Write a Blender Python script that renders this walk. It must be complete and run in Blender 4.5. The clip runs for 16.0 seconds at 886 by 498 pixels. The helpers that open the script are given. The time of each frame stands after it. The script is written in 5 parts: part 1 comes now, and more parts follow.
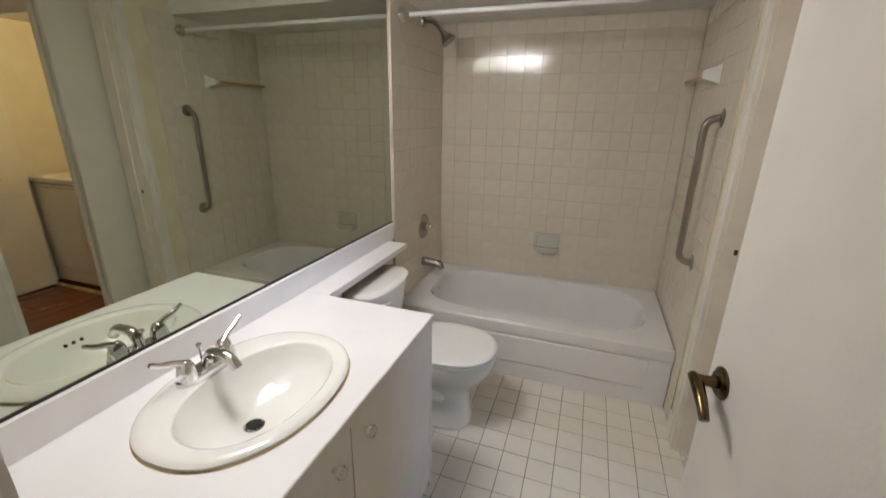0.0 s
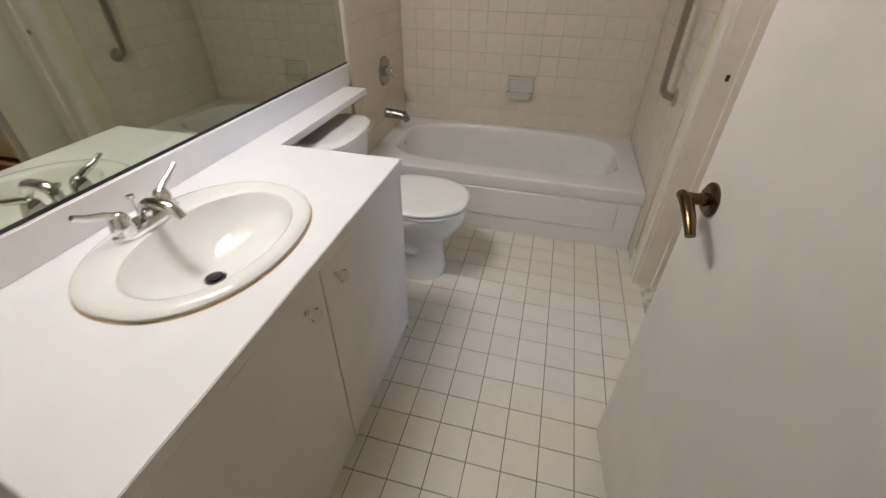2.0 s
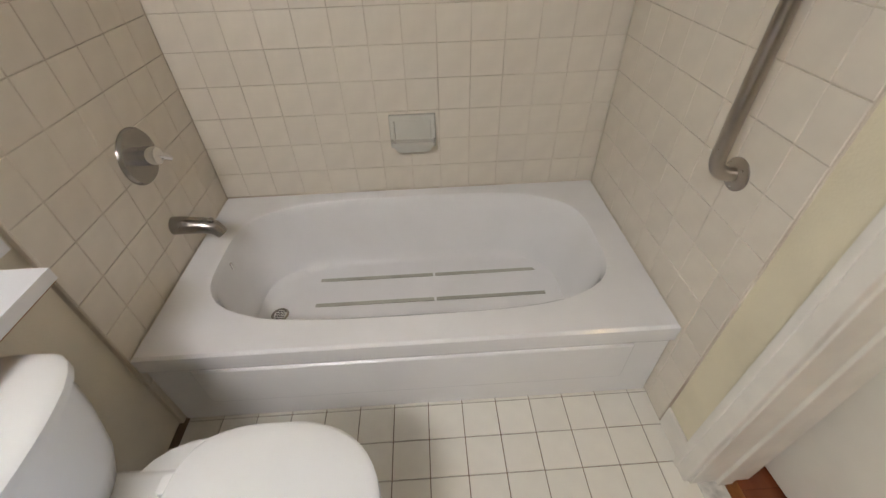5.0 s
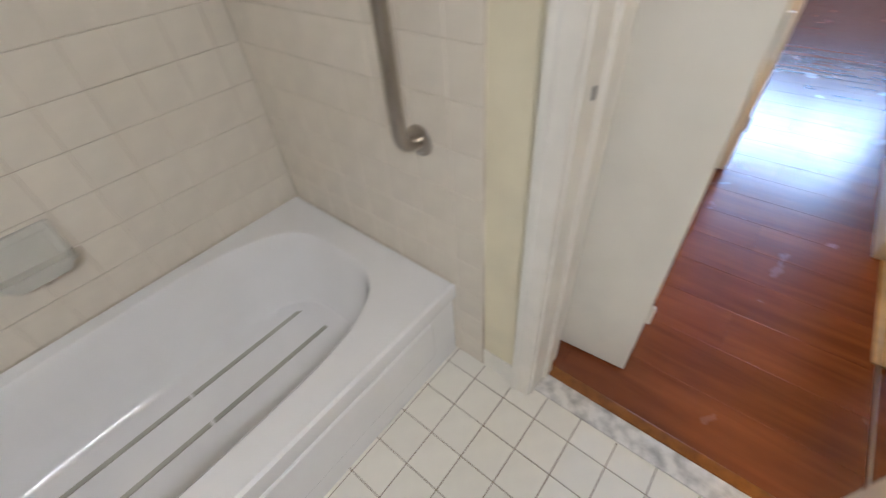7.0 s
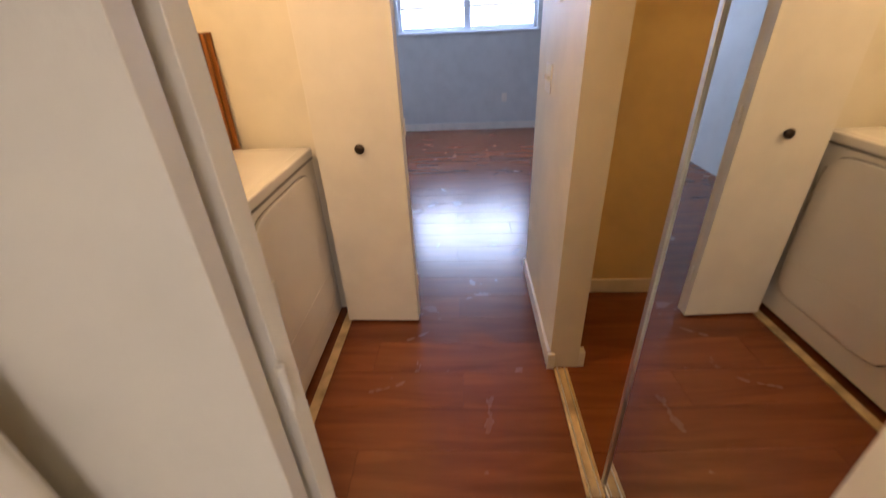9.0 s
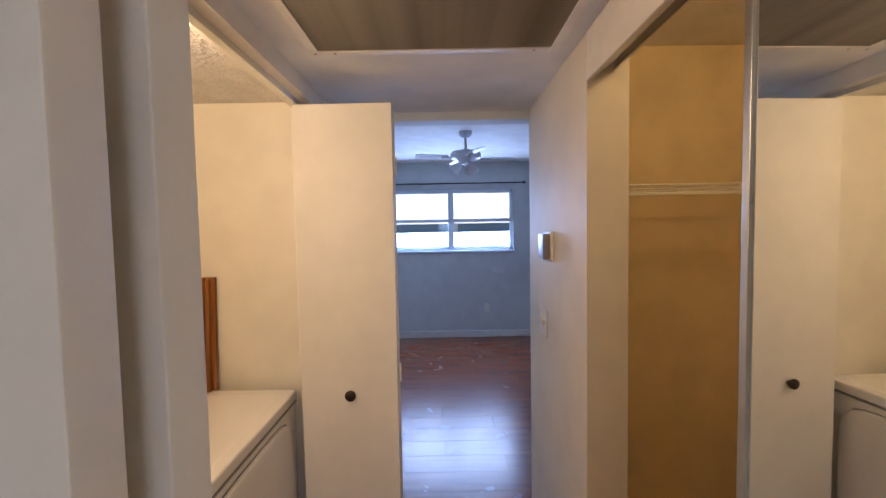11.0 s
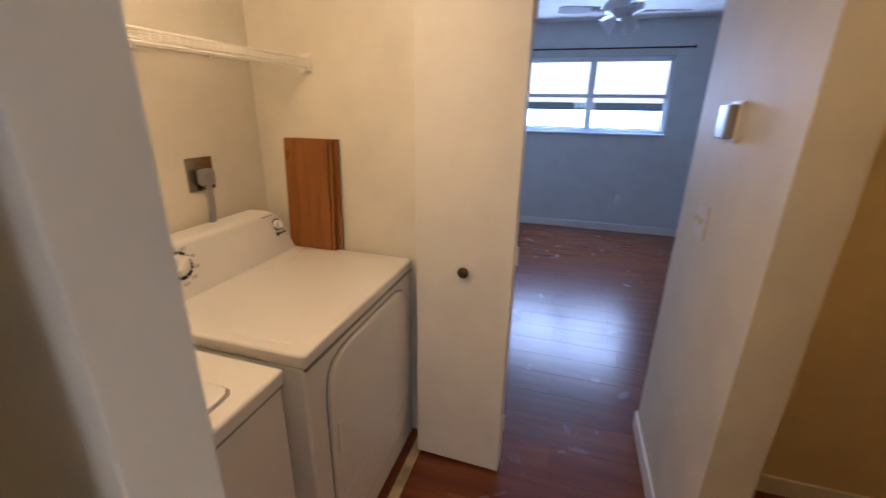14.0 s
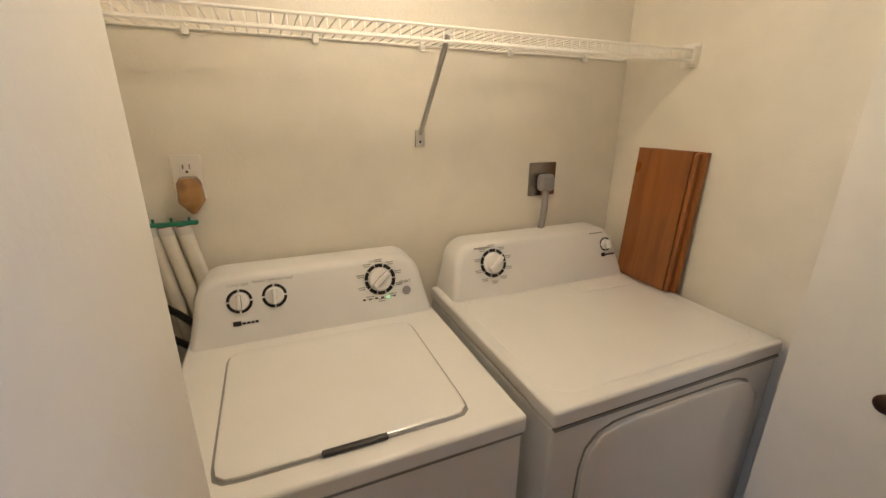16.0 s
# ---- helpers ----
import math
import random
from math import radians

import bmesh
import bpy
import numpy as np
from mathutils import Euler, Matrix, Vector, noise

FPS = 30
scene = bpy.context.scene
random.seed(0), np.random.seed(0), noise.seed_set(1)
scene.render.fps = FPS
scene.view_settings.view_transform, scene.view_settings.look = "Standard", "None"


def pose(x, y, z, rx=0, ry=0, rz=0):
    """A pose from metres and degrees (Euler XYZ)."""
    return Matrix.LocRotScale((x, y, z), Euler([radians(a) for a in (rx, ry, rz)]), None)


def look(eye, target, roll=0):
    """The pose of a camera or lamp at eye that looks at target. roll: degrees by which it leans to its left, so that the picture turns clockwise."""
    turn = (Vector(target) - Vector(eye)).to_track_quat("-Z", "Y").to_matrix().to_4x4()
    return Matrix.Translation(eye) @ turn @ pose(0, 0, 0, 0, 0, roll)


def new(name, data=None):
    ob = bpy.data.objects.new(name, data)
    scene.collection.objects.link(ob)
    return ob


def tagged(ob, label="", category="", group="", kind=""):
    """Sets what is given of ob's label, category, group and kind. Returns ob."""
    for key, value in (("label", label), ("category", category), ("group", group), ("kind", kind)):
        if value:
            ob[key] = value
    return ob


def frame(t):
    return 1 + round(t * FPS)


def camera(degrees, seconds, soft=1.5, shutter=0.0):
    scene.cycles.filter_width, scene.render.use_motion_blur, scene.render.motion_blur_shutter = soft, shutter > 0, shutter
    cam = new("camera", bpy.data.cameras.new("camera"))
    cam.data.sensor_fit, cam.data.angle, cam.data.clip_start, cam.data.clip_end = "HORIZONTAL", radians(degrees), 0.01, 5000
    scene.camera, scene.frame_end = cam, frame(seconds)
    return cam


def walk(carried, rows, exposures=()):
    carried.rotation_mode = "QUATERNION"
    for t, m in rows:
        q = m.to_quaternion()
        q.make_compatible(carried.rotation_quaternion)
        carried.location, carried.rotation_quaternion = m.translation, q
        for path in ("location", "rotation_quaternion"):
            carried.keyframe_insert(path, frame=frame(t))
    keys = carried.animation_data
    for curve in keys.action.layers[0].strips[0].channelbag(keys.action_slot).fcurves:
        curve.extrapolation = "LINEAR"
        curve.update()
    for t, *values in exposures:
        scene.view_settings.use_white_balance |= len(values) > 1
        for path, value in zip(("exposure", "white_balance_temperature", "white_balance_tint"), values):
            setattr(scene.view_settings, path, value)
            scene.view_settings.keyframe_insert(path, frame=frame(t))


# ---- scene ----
cam = camera(94.6, 16.0, 1.3, 0.4)
PATH = [
    (0, (0.022, 0.505, 1.428), (-0.606, 2.3, 0.808), 0.9),
    (0.5, (0.021, 0.501, 1.396), (-0.54, 2.235, 0.572), 2.3),
    (1, (0.034, 0.492, 1.349), (-0.486, 2.148, 0.357), 2.6),
    (1.5, (0.028, 0.493, 1.321), (-0.451, 2.084, 0.207), 2.0),
    (2, (0.0, 0.566, 1.304), (-0.396, 2.129, 0.122), 0.6),
    (2.5, (-0.012, 0.737, 1.318), (-0.242, 2.326, 0.126), -3.0),
    (3, (-0.017, 0.975, 1.31), (-0.251, 2.578, 0.137), -6.0),
    (3.5, (0.006, 1.23, 1.307), (-0.25, 2.802, 0.097), -6.4),
    (4, (-0.063, 1.443, 1.294), (-0.142, 2.985, 0.022), -3.5),
    (4.2, (-0.091, 1.545, 1.299), (-0.13, 3.072, 0.008), -3.0),
    (6.3, (-0.174, 2.058, 1.213), (0.389, 3.422, -0.137), -2.3),
    (6.5, (-0.162, 2.061, 1.219), (0.551, 3.34, -0.143), -2.9),
    (7, (-0.076, 2.015, 1.243), (0.993, 3.0, -0.13), -5.1),
    (7.5, (0.017, 1.929, 1.259), (1.365, 2.559, -0.077), -6.4),
    (8, (0.193, 1.849, 1.275), (1.69, 2.236, 0.006), -7.7),
    (8.5, (0.342, 1.803, 1.311), (1.946, 2.077, 0.147), -6.1),
    (9, (0.489, 1.833, 1.383), (2.229, 1.952, 0.403), -2.8),
    (9.5, (0.566, 1.888, 1.447), (2.434, 1.907, 0.733), -1.4),
    (10, (0.591, 1.909, 1.503), (2.54, 1.888, 1.055), -1.3),
    (10.2, (0.6, 1.914, 1.524), (2.569, 1.891, 1.171), -1.1),
    (12.3, (0.626, 1.899, 1.58), (2.626, 1.926, 1.592), -1.4),
    (12.5, (0.61, 1.909, 1.585), (2.608, 1.928, 1.497), -0.8),
    (13, (0.65, 1.93, 1.518), (2.624, 1.984, 1.2), -0.4),
    (13.5, (0.677, 1.931, 1.482), (2.594, 2.115, 0.945), -0.0),
    (14, (0.783, 1.94, 1.508), (2.592, 2.485, 0.851), 1.0),
    (14.5, (0.88, 1.942, 1.481), (2.517, 2.896, 0.839), 0.1),
    (15, (0.9, 1.977, 1.486), (2.319, 3.25, 0.881), 0.0),
    (15.5, (0.994, 1.995, 1.494), (1.972, 3.649, 0.94), 0.0),
    (16, (1.049, 1.985, 1.48), (1.786, 3.737, 0.857), 0.4),
]
EXPOSURES = [(0, 0.12, 6500, 9), (3.5, 0.28, 6500, 9), (4.2, 0.42, 6500, 9), (6.5, 0.65, 5900, 8), (7.1, 0.6, 5950, 9), (7.5, 0.55, 6400, 12), (8.3, 0.4, 7200, 18), (9, 0.34, 7250, 19), (10, -0.06, 6450, 19), (12.5, -0.10, 5900, 17), (13.5, -0.04, 6000, 17), (14.2, -0.3, 5950, 17), (15, -0.46, 5850, 13), (16, -0.15, 5000, 7)]
walk(cam, [(t, look(eye, target, roll)) for t, eye, target, roll in PATH], EXPOSURES)

# ---- world and large lights ----
world = bpy.data.worlds.new("sky")
scene.world = world
world.use_nodes = True
wn = world.node_tree.nodes
sky = wn.new("ShaderNodeTexSky")
sky.sky_type, sky.sun_disc = "NISHITA", False
sky.sun_elevation, sky.sun_rotation = radians(50), radians(150)
wn["Background"].inputs["Strength"].default_value = 0.15
world.node_tree.links.new(sky.outputs[0], wn["Background"].inputs["Color"])


def lamp(name, kind, where, watts, colour, size=0.1, size_y=None, target=None):
    data = bpy.data.lights.new(name, kind)
    data.energy, data.color = watts, colour
    if kind == "AREA":
        data.size = size
        if size_y:
            data.shape, data.size_y = "RECTANGLE", size_y
    else:
        data.shadow_soft_size = size
    ob = new(name, data)
    ob.matrix_world = look(where, target) if target else pose(*where)
    return ob


BATH_W, LAUNDRY_W, CLOSET_W, WINDOW_W = 20.0, 17.5, 9.5, 70.0
sun = bpy.data.lights.new("sun", "SUN")
sun.energy, sun.angle, sun.color = 3.0, radians(0.5), (1.0, 0.95, 0.88)
new("sun", sun).matrix_world = look((0, 0, 10), (0.03, -0.8, 8.9))
lamp("vanity_bulbs", "AREA", (-0.90, 1.35, 1.99), BATH_W, (1.0, 0.95, 0.97), 0.7, 0.24, (-0.60, 2.15, 0.0))
lamp("laundry_bulb", "POINT", (1.40, 2.60, 2.0), LAUNDRY_W, (1.0, 0.70, 0.40), 0.06)
lamp("closet_bulb", "POINT", (1.5, 1.02, 2.31), CLOSET_W, (1.0, 0.66, 0.28), 0.05)
lamp("window_daylight", "AREA", (6.41, 1.79, 1.67), WINDOW_W, (0.42, 0.60, 1.0), 1.65, 0.78, (4.0, 1.79, 1.0))


# ---- materials ----
def mat(name, colour, rough=0.5, metal=0.0, vary=0.06, scale=6.0, grain=90.0, bump=0.02, stain=None, per_piece=0.0, coat=0.0, spec=0.5):
    m = bpy.data.materials.new(name)
    m.use_nodes = True
    n, l = m.node_tree.nodes, m.node_tree.links
    b = n["Principled BSDF"]
    b.inputs["Roughness"].default_value, b.inputs["Metallic"].default_value = rough, metal
    b.inputs["Coat Weight"].default_value = coat
    b.inputs["Specular IOR Level"].default_value = spec
    tc = n.new("ShaderNodeTexCoord")
    big = n.new("ShaderNodeTexNoise")
    big.inputs["Scale"].default_value, big.inputs["Detail"].default_value = scale, 5
    fine = n.new("ShaderNodeTexNoise")
    fine.inputs["Scale"].default_value, fine.inputs["Detail"].default_value = grain, 3
    for t in (big, fine):
        l.new(tc.outputs["Object"], t.inputs["Vector"])
    mix = n.new("ShaderNodeMix")
    mix.data_type = "RGBA"
    dark = stain or tuple(c * (1 - 2.2 * vary) for c in colour)
    mix.inputs["A"].default_value = (*dark, 1)
    mix.inputs["B"].default_value = (*[min(1, c * (1 + vary)) for c in colour], 1)
    ramp = n.new("ShaderNodeMapRange")
    ramp.inputs["From Min"].default_value, ramp.inputs["From Max"].default_value = 0.25, 0.6
    l.new(big.outputs["Fac"], ramp.inputs["Value"])
    l.new(ramp.outputs["Result"], mix.inputs["Factor"])
    out = mix.outputs["Result"]
    if per_piece:
        info = n.new("ShaderNodeObjectInfo")
        amount = n.new("ShaderNodeMapRange")
        amount.inputs["To Min"].default_value, amount.inputs["To Max"].default_value = 1 - per_piece, 1 + per_piece
        l.new(info.outputs["Random"], amount.inputs["Value"])
        hsv = n.new("ShaderNodeHueSaturation")
        l.new(amount.outputs["Result"], hsv.inputs["Value"])
        l.new(out, hsv.inputs["Color"])
        out = hsv.outputs["Color"]
    l.new(out, b.inputs["Base Color"])
    rr = n.new("ShaderNodeMapRange")
    rr.inputs["To Min"].default_value, rr.inputs["To Max"].default_value = max(0.02, rough * 0.8), min(1, rough * 1.2)
    l.new(fine.outputs["Fac"], rr.inputs["Value"])
    l.new(rr.outputs["Result"], b.inputs["Roughness"])
    if bump:
        bp = n.new("ShaderNodeBump")
        bp.inputs["Strength"].default_value, bp.inputs["Distance"].default_value = min(1, bump * 10), 0.012 if bump >= 0.1 else 0.002
        l.new(fine.outputs["Fac"], bp.inputs["Height"])
        l.new(bp.outputs["Normal"], b.inputs["Normal"])
    return m


def wood_mat(name, dark, light, rough, stretch=(9.0, 0.8, 9.0), per_piece=0.1, scale=2.0):
    m = mat(name, light, rough, per_piece=per_piece, bump=0, grain=7)
    n, l = m.node_tree.nodes, m.node_tree.links
    tc = n["Texture Coordinate"]
    mp = n.new("ShaderNodeMapping")
    mp.inputs["Scale"].default_value = stretch
    info = n.new("ShaderNodeObjectInfo")
    l.new(tc.outputs["Object"], mp.inputs["Vector"])
    off = n.new("ShaderNodeVectorMath")
    off.operation = "SCALE"
    off.inputs[0].default_value = (7.0, 13.0, 5.0)
    l.new(info.outputs["Random"], off.inputs["Scale"])
    l.new(off.outputs[0], mp.inputs["Location"])
    g = n.new("ShaderNodeTexNoise")
    g.inputs["Scale"].default_value, g.inputs["Detail"].default_value, g.inputs["Distortion"].default_value = scale, 6, 0.6
    l.new(mp.outputs[0], g.inputs["Vector"])
    cr = n.new("ShaderNodeValToRGB")
    cr.color_ramp.elements[0].position, cr.color_ramp.elements[0].color = 0.3, (*dark, 1)
    cr.color_ramp.elements[1].position, cr.color_ramp.elements[1].color = 0.68, (*light, 1)
    l.new(g.outputs["Fac"], cr.inputs["Fac"])
    mix = [k for k in n if k.bl_idname == "ShaderNodeMix"][0]
    l.new(cr.outputs["Color"], mix.inputs["B"])
    mix.inputs["A"].default_value = (*[0.5 * (a + b) for a, b in zip(dark, light)], 1)
    [k for k in n if k.bl_idname == "ShaderNodeMapRange"][0].inputs["To Min"].default_value = 0.6
    return m


def glass_mat(name, colour=(1, 1, 1), rough=0.0):
    m = bpy.data.materials.new(name)
    m.use_nodes = True
    b = m.node_tree.nodes["Principled BSDF"]
    b.inputs["Base Color"].default_value = (*colour, 1)
    b.inputs["Transmission Weight"].default_value, b.inputs["Roughness"].default_value, b.inputs["IOR"].default_value = 1.0, rough, 1.45
    return m


def glow_mat(name, colour, strength):
    m = mat(name, (0.8, 0.8, 0.8), 0.5)
    b = m.node_tree.nodes["Principled BSDF"]
    b.inputs["Emission Color"].default_value, b.inputs["Emission Strength"].default_value = (*colour, 1), strength
    return m


PAINT = mat("wall_paint", (0.72, 0.66, 0.53), 0.55, vary=0.03, grain=160, bump=0.03)
CREAM = mat("cream_paint", (0.74, 0.69, 0.57), 0.5, vary=0.03, grain=160, bump=0.03)
STRIPPAINT = mat("yellowed_paint", (0.74, 0.67, 0.49), 0.5, vary=0.04, grain=160, bump=0.03)
BEDPAINT = mat("bedroom_paint", (0.60, 0.62, 0.60), 0.6, vary=0.03, grain=160, bump=0.03)
# closet walls: the bulb's warm yellow light is tinted into the base colour
LAMPLITPAINT = mat("lamplit_closet_paint", (0.72, 0.58, 0.33), 0.6, vary=0.04, grain=160, bump=0.03)
TRIM = mat("trim_paint", (0.78, 0.74, 0.66), 0.35, vary=0.04, scale=9, grain=60, bump=0.02)
DOORPAINT = mat("door_paint", (0.67, 0.63, 0.57), 0.38, vary=0.025, grain=120, bump=0.02)
LEAFPAINT = mat("bifold_paint", (0.76, 0.72, 0.63), 0.6, vary=0.025, grain=120, bump=0.02)
CEIL = mat("ceiling_paint", (0.78, 0.76, 0.72), 0.8, vary=0.04, grain=120, bump=0.04)
POPCORN = mat("popcorn_texture", (0.75, 0.72, 0.66), 0.9, vary=0.1, grain=55, bump=0.1)
FTILE = mat("floor_tile_glaze", (0.80, 0.765, 0.68), 0.24, vary=0.018, scale=14, grain=70, bump=0.004, per_piece=0.03)
WTILE = mat("wall_tile_glaze", (0.72, 0.655, 0.55), 0.12, vary=0.03, scale=9, grain=40, bump=0.003, per_piece=0.02)
FGROUT = mat("floor_grout", (0.16, 0.11, 0.07), 0.9, vary=0.25, scale=7, grain=200, stain=(0.36, 0.30, 0.22))
WGROUT = mat("wall_grout", (0.62, 0.56, 0.46), 0.9, vary=0.2, scale=2.6, grain=200, stain=(0.34, 0.26, 0.18))
CERAMIC = mat("white_porcelain", (0.80, 0.79, 0.75), 0.08, vary=0.015, grain=20, bump=0, coat=0.3)
TUBWHITE = mat("tub_enamel", (0.82, 0.81, 0.80), 0.12, vary=0.015, grain=20, bump=0, coat=0.3)
SEATWHITE = mat("seat_plastic", (0.80, 0.79, 0.76), 0.2, vary=0.015, grain=20, bump=0)
SOAPCER = mat("soap_dish_ceramic", (0.62, 0.60, 0.53), 0.15, vary=0.03, grain=20, bump=0)
LAMINATE = mat("white_laminate", (0.80, 0.79, 0.79), 0.32, vary=0.015, grain=200, bump=0.006)
CABINET = mat("cabinet_laminate", (0.70, 0.67, 0.62), 0.45, vary=0.03, grain=160, bump=0.01)
CHROME = mat("chrome", (0.75, 0.75, 0.76), 0.07, 1.0, vary=0.03, grain=30, bump=0)
NICKEL = mat("dull_nickel", (0.34, 0.32, 0.29), 0.25, 1.0, vary=0.08, grain=60, bump=0)
STEEL = mat("brushed_steel", (0.42, 0.38, 0.33), 0.3, 1.0, vary=0.1, grain=200, bump=0.01)
BRASS = mat("antique_brass", (0.16, 0.11, 0.055), 0.25, 1.0, vary=0.2, grain=60, bump=0.01)
BRIGHTBRASS = mat("brass_rod", (0.55, 0.38, 0.14), 0.3, 1.0, vary=0.15, grain=60, bump=0.01)
MIRROR = mat("mirror_silver", (0.52, 0.55, 0.46), 0.015, 1.0, vary=0.0, grain=5, bump=0)
CLOSETMIRROR = mat("closet_mirror_silver", (0.80, 0.81, 0.77), 0.015, 1.0, vary=0.0, grain=5, bump=0)
ALU = mat("aluminium_edge", (0.72, 0.71, 0.66), 0.3, 1.0, vary=0.05, grain=90)
PLANK = wood_mat("red_laminate_plank", (0.13, 0.034, 0.012), (0.23, 0.066, 0.022), 0.23)
pn, pl = PLANK.node_tree.nodes, PLANK.node_tree.links
geo, smear, lift, total = pn.new("ShaderNodeNewGeometry"), pn.new("ShaderNodeTexNoise"), pn.new("ShaderNodeMapRange"), pn.new("ShaderNodeMath")
smear.inputs["Scale"].default_value, smear.inputs["Detail"].default_value, smear.inputs["Distortion"].default_value = 3.2, 6, 1.2
lift.inputs["From Min"].default_value, lift.inputs["From Max"].default_value, lift.inputs["To Max"].default_value = 0.5, 0.75, 0.06
pl.new(geo.outputs["Position"], smear.inputs["Vector"])
pl.new(smear.outputs["Fac"], lift.inputs["Value"])
old = pn["Principled BSDF"].inputs["Roughness"].links[0].from_socket
pl.new(old, total.inputs[0])
pl.new(lift.outputs["Result"], total.inputs[1])
pl.new(total.outputs[0], pn["Principled BSDF"].inputs["Roughness"])
PLANKGAP = mat("plank_gap", (0.045, 0.014, 0.008), 0.7)
STAINWOOD = wood_mat("stained_panel_wood", (0.17, 0.052, 0.008), (0.29, 0.105, 0.018), 0.3, (14, 14, 1.2), 0.03)
RAWBOARD = mat("raw_particleboard", (0.30, 0.13, 0.05), 0.9, vary=0.25, grain=300, bump=0.05)
RAWPINE = mat("raw_pine_strip", (0.58, 0.42, 0.22), 0.7, vary=0.2, scale=12, grain=90)
MARBLE = mat("grey_marble", (0.62, 0.60, 0.56), 0.25, vary=0.2, scale=28, grain=60, stain=(0.36, 0.35, 0.33), bump=0.004)
BLACK = mat("black_plastic", (0.015, 0.014, 0.013), 0.35, vary=0.1)
BRONZE = mat("dark_bronze", (0.045, 0.03, 0.02), 0.4, 0.8, vary=0.2)
APPL = mat("appliance_enamel", (0.80, 0.78, 0.74), 0.16, vary=0.01, grain=30, bump=0, coat=0.2)
APPLSIDE = mat("console_plastic", (0.78, 0.76, 0.72), 0.32, vary=0.015, grain=120, bump=0.004)
GREYPL = mat("grey_plastic", (0.25, 0.24, 0.23), 0.4)
GREYPRINT = mat("grey_print", (0.34, 0.32, 0.29), 0.6)
WIRE = mat("white_wire_coating", (0.80, 0.77, 0.68), 0.35, vary=0.03)
BRACE = mat("grey_brace", (0.52, 0.49, 0.44), 0.4, vary=0.05)
FRESHENER = mat("amber_freshener", (0.30, 0.16, 0.05), 0.2, vary=0.2, scale=30, coat=0.5)
GREENPL = mat("green_plastic", (0.02, 0.16, 0.08), 0.4)
SLEEVE = mat("clear_sleeve", (0.66, 0.62, 0.52), 0.12, vary=0.06, scale=14)
GRILLE = mat("grille_grey", (0.20, 0.18, 0.15), 0.6, vary=0.2, scale=10)
STRIP = mat("nonslip_strip", (0.42, 0.41, 0.35), 0.8, vary=0.1)
PVC = mat("window_vinyl", (0.72, 0.78, 0.84), 0.4, vary=0.02)
GLASS = glass_mat("window_glass")
ACRYLIC = glass_mat("clear_acrylic", (0.92, 0.9, 0.87), 0.08)
FANWHITE = mat("fan_white", (0.78, 0.79, 0.80), 0.35, vary=0.02)
BACKWALL = mat("neighbour_siding", (0.26, 0.34, 0.42), 0.7, vary=0.05, scale=2)
RAILWHITE = mat("white_railing", (0.85, 0.85, 0.85), 0.5)
DIFFUSER = glow_mat("lit_diffuser", (1.0, 0.9, 0.78), 3.0)
BULB = glow_mat("lit_bulb", (1.0, 0.74, 0.42), 12.0)
GREENLED = glow_mat("green_led", (0.2, 1.0, 0.3), 3.0)
DAYSKY = glow_mat("bright_sky", (0.86, 0.94, 1.0), 1.6)
GROUND = mat("lawn_ground", (0.10, 0.13, 0.05), 0.9, vary=0.3, scale=0.6)


# ---- building helpers ----
def box(lo, hi, bev=0.0, seg=2, bm=None):
    own = bmesh.new()
    bmesh.ops.create_cube(own, size=1.0)
    c = [(a + b) / 2 for a, b in zip(lo, hi)]
    d = [abs(b - a) for a, b in zip(lo, hi)]
    bmesh.ops.transform(own, matrix=Matrix.Translation(c) @ Matrix.Diagonal((*d, 1)), verts=own.verts)
    if bev:
        bmesh.ops.bevel(own, geom=own.edges[:], offset=min(bev, min(d) * 0.45), segments=seg, affect="EDGES", profile=0.5)
    return join(bm, own)


def join(bm, own):
    if bm is None:
        return own
    tmp = bpy.data.meshes.new("tmp")
    own.to_mesh(tmp)
    own.free()
    bm.from_mesh(tmp)
    bpy.data.meshes.remove(tmp)
    return bm


def moved(bm, m):
    bmesh.ops.transform(bm, matrix=m, verts=bm.verts)
    return bm


def rings(loops, cap0=True, cap1=True, bm=None):
    """A skin through closed loops with equal counts."""
    bm = bm or bmesh.new()
    rows = [[bm.verts.new(p) for p in loop] for loop in loops]
    n = len(rows[0])
    for a, b in zip(rows, rows[1:]):
        for i in range(n):
            j = (i + 1) % n
            bm.faces.new((a[i], a[j], b[j], b[i]))
    if cap0:
        bm.faces.new(rows[0][::-1])
    if cap1:
        bm.faces.new(rows[-1])
    bmesh.ops.recalc_face_normals(bm, faces=bm.faces)
    return bm


def tube(points, r, seg=12, bm=None):
    """A round bar along a line of points; r may be one radius or one for each point."""
    pts = [Vector(p) for p in points]
    rr = r if isinstance(r, (list, tuple)) else [r] * len(pts)
    loops, side = [], None
    for i, p in enumerate(pts):
        way = (pts[min(i + 1, len(pts) - 1)] - pts[max(i - 1, 0)]).normalized()
        if side is None:
            side = way.orthogonal().normalized()
        side = (side - way * side.dot(way)).normalized()
        up = way.cross(side)
        loops.append([p + rr[i] * (math.cos(a) * side + math.sin(a) * up) for a in [2 * math.pi * k / seg for k in range(seg)]])
    return join(bm, rings(loops)) if bm else rings(loops)


def bend(points, radius, steps=6):
    """Round the corners of a line of points."""
    pts = [Vector(p) for p in points]
    out = [pts[0]]
    for a, b, c in zip(pts, pts[1:], pts[2:]):
        u, v = (a - b).normalized(), (c - b).normalized()
        p, q = b + u * radius, b + v * radius
        for k in range(steps + 1):
            t = k / steps
            out.append((1 - t) ** 2 * p + 2 * t * (1 - t) * b + t * t * q)
    return out + [pts[-1]]


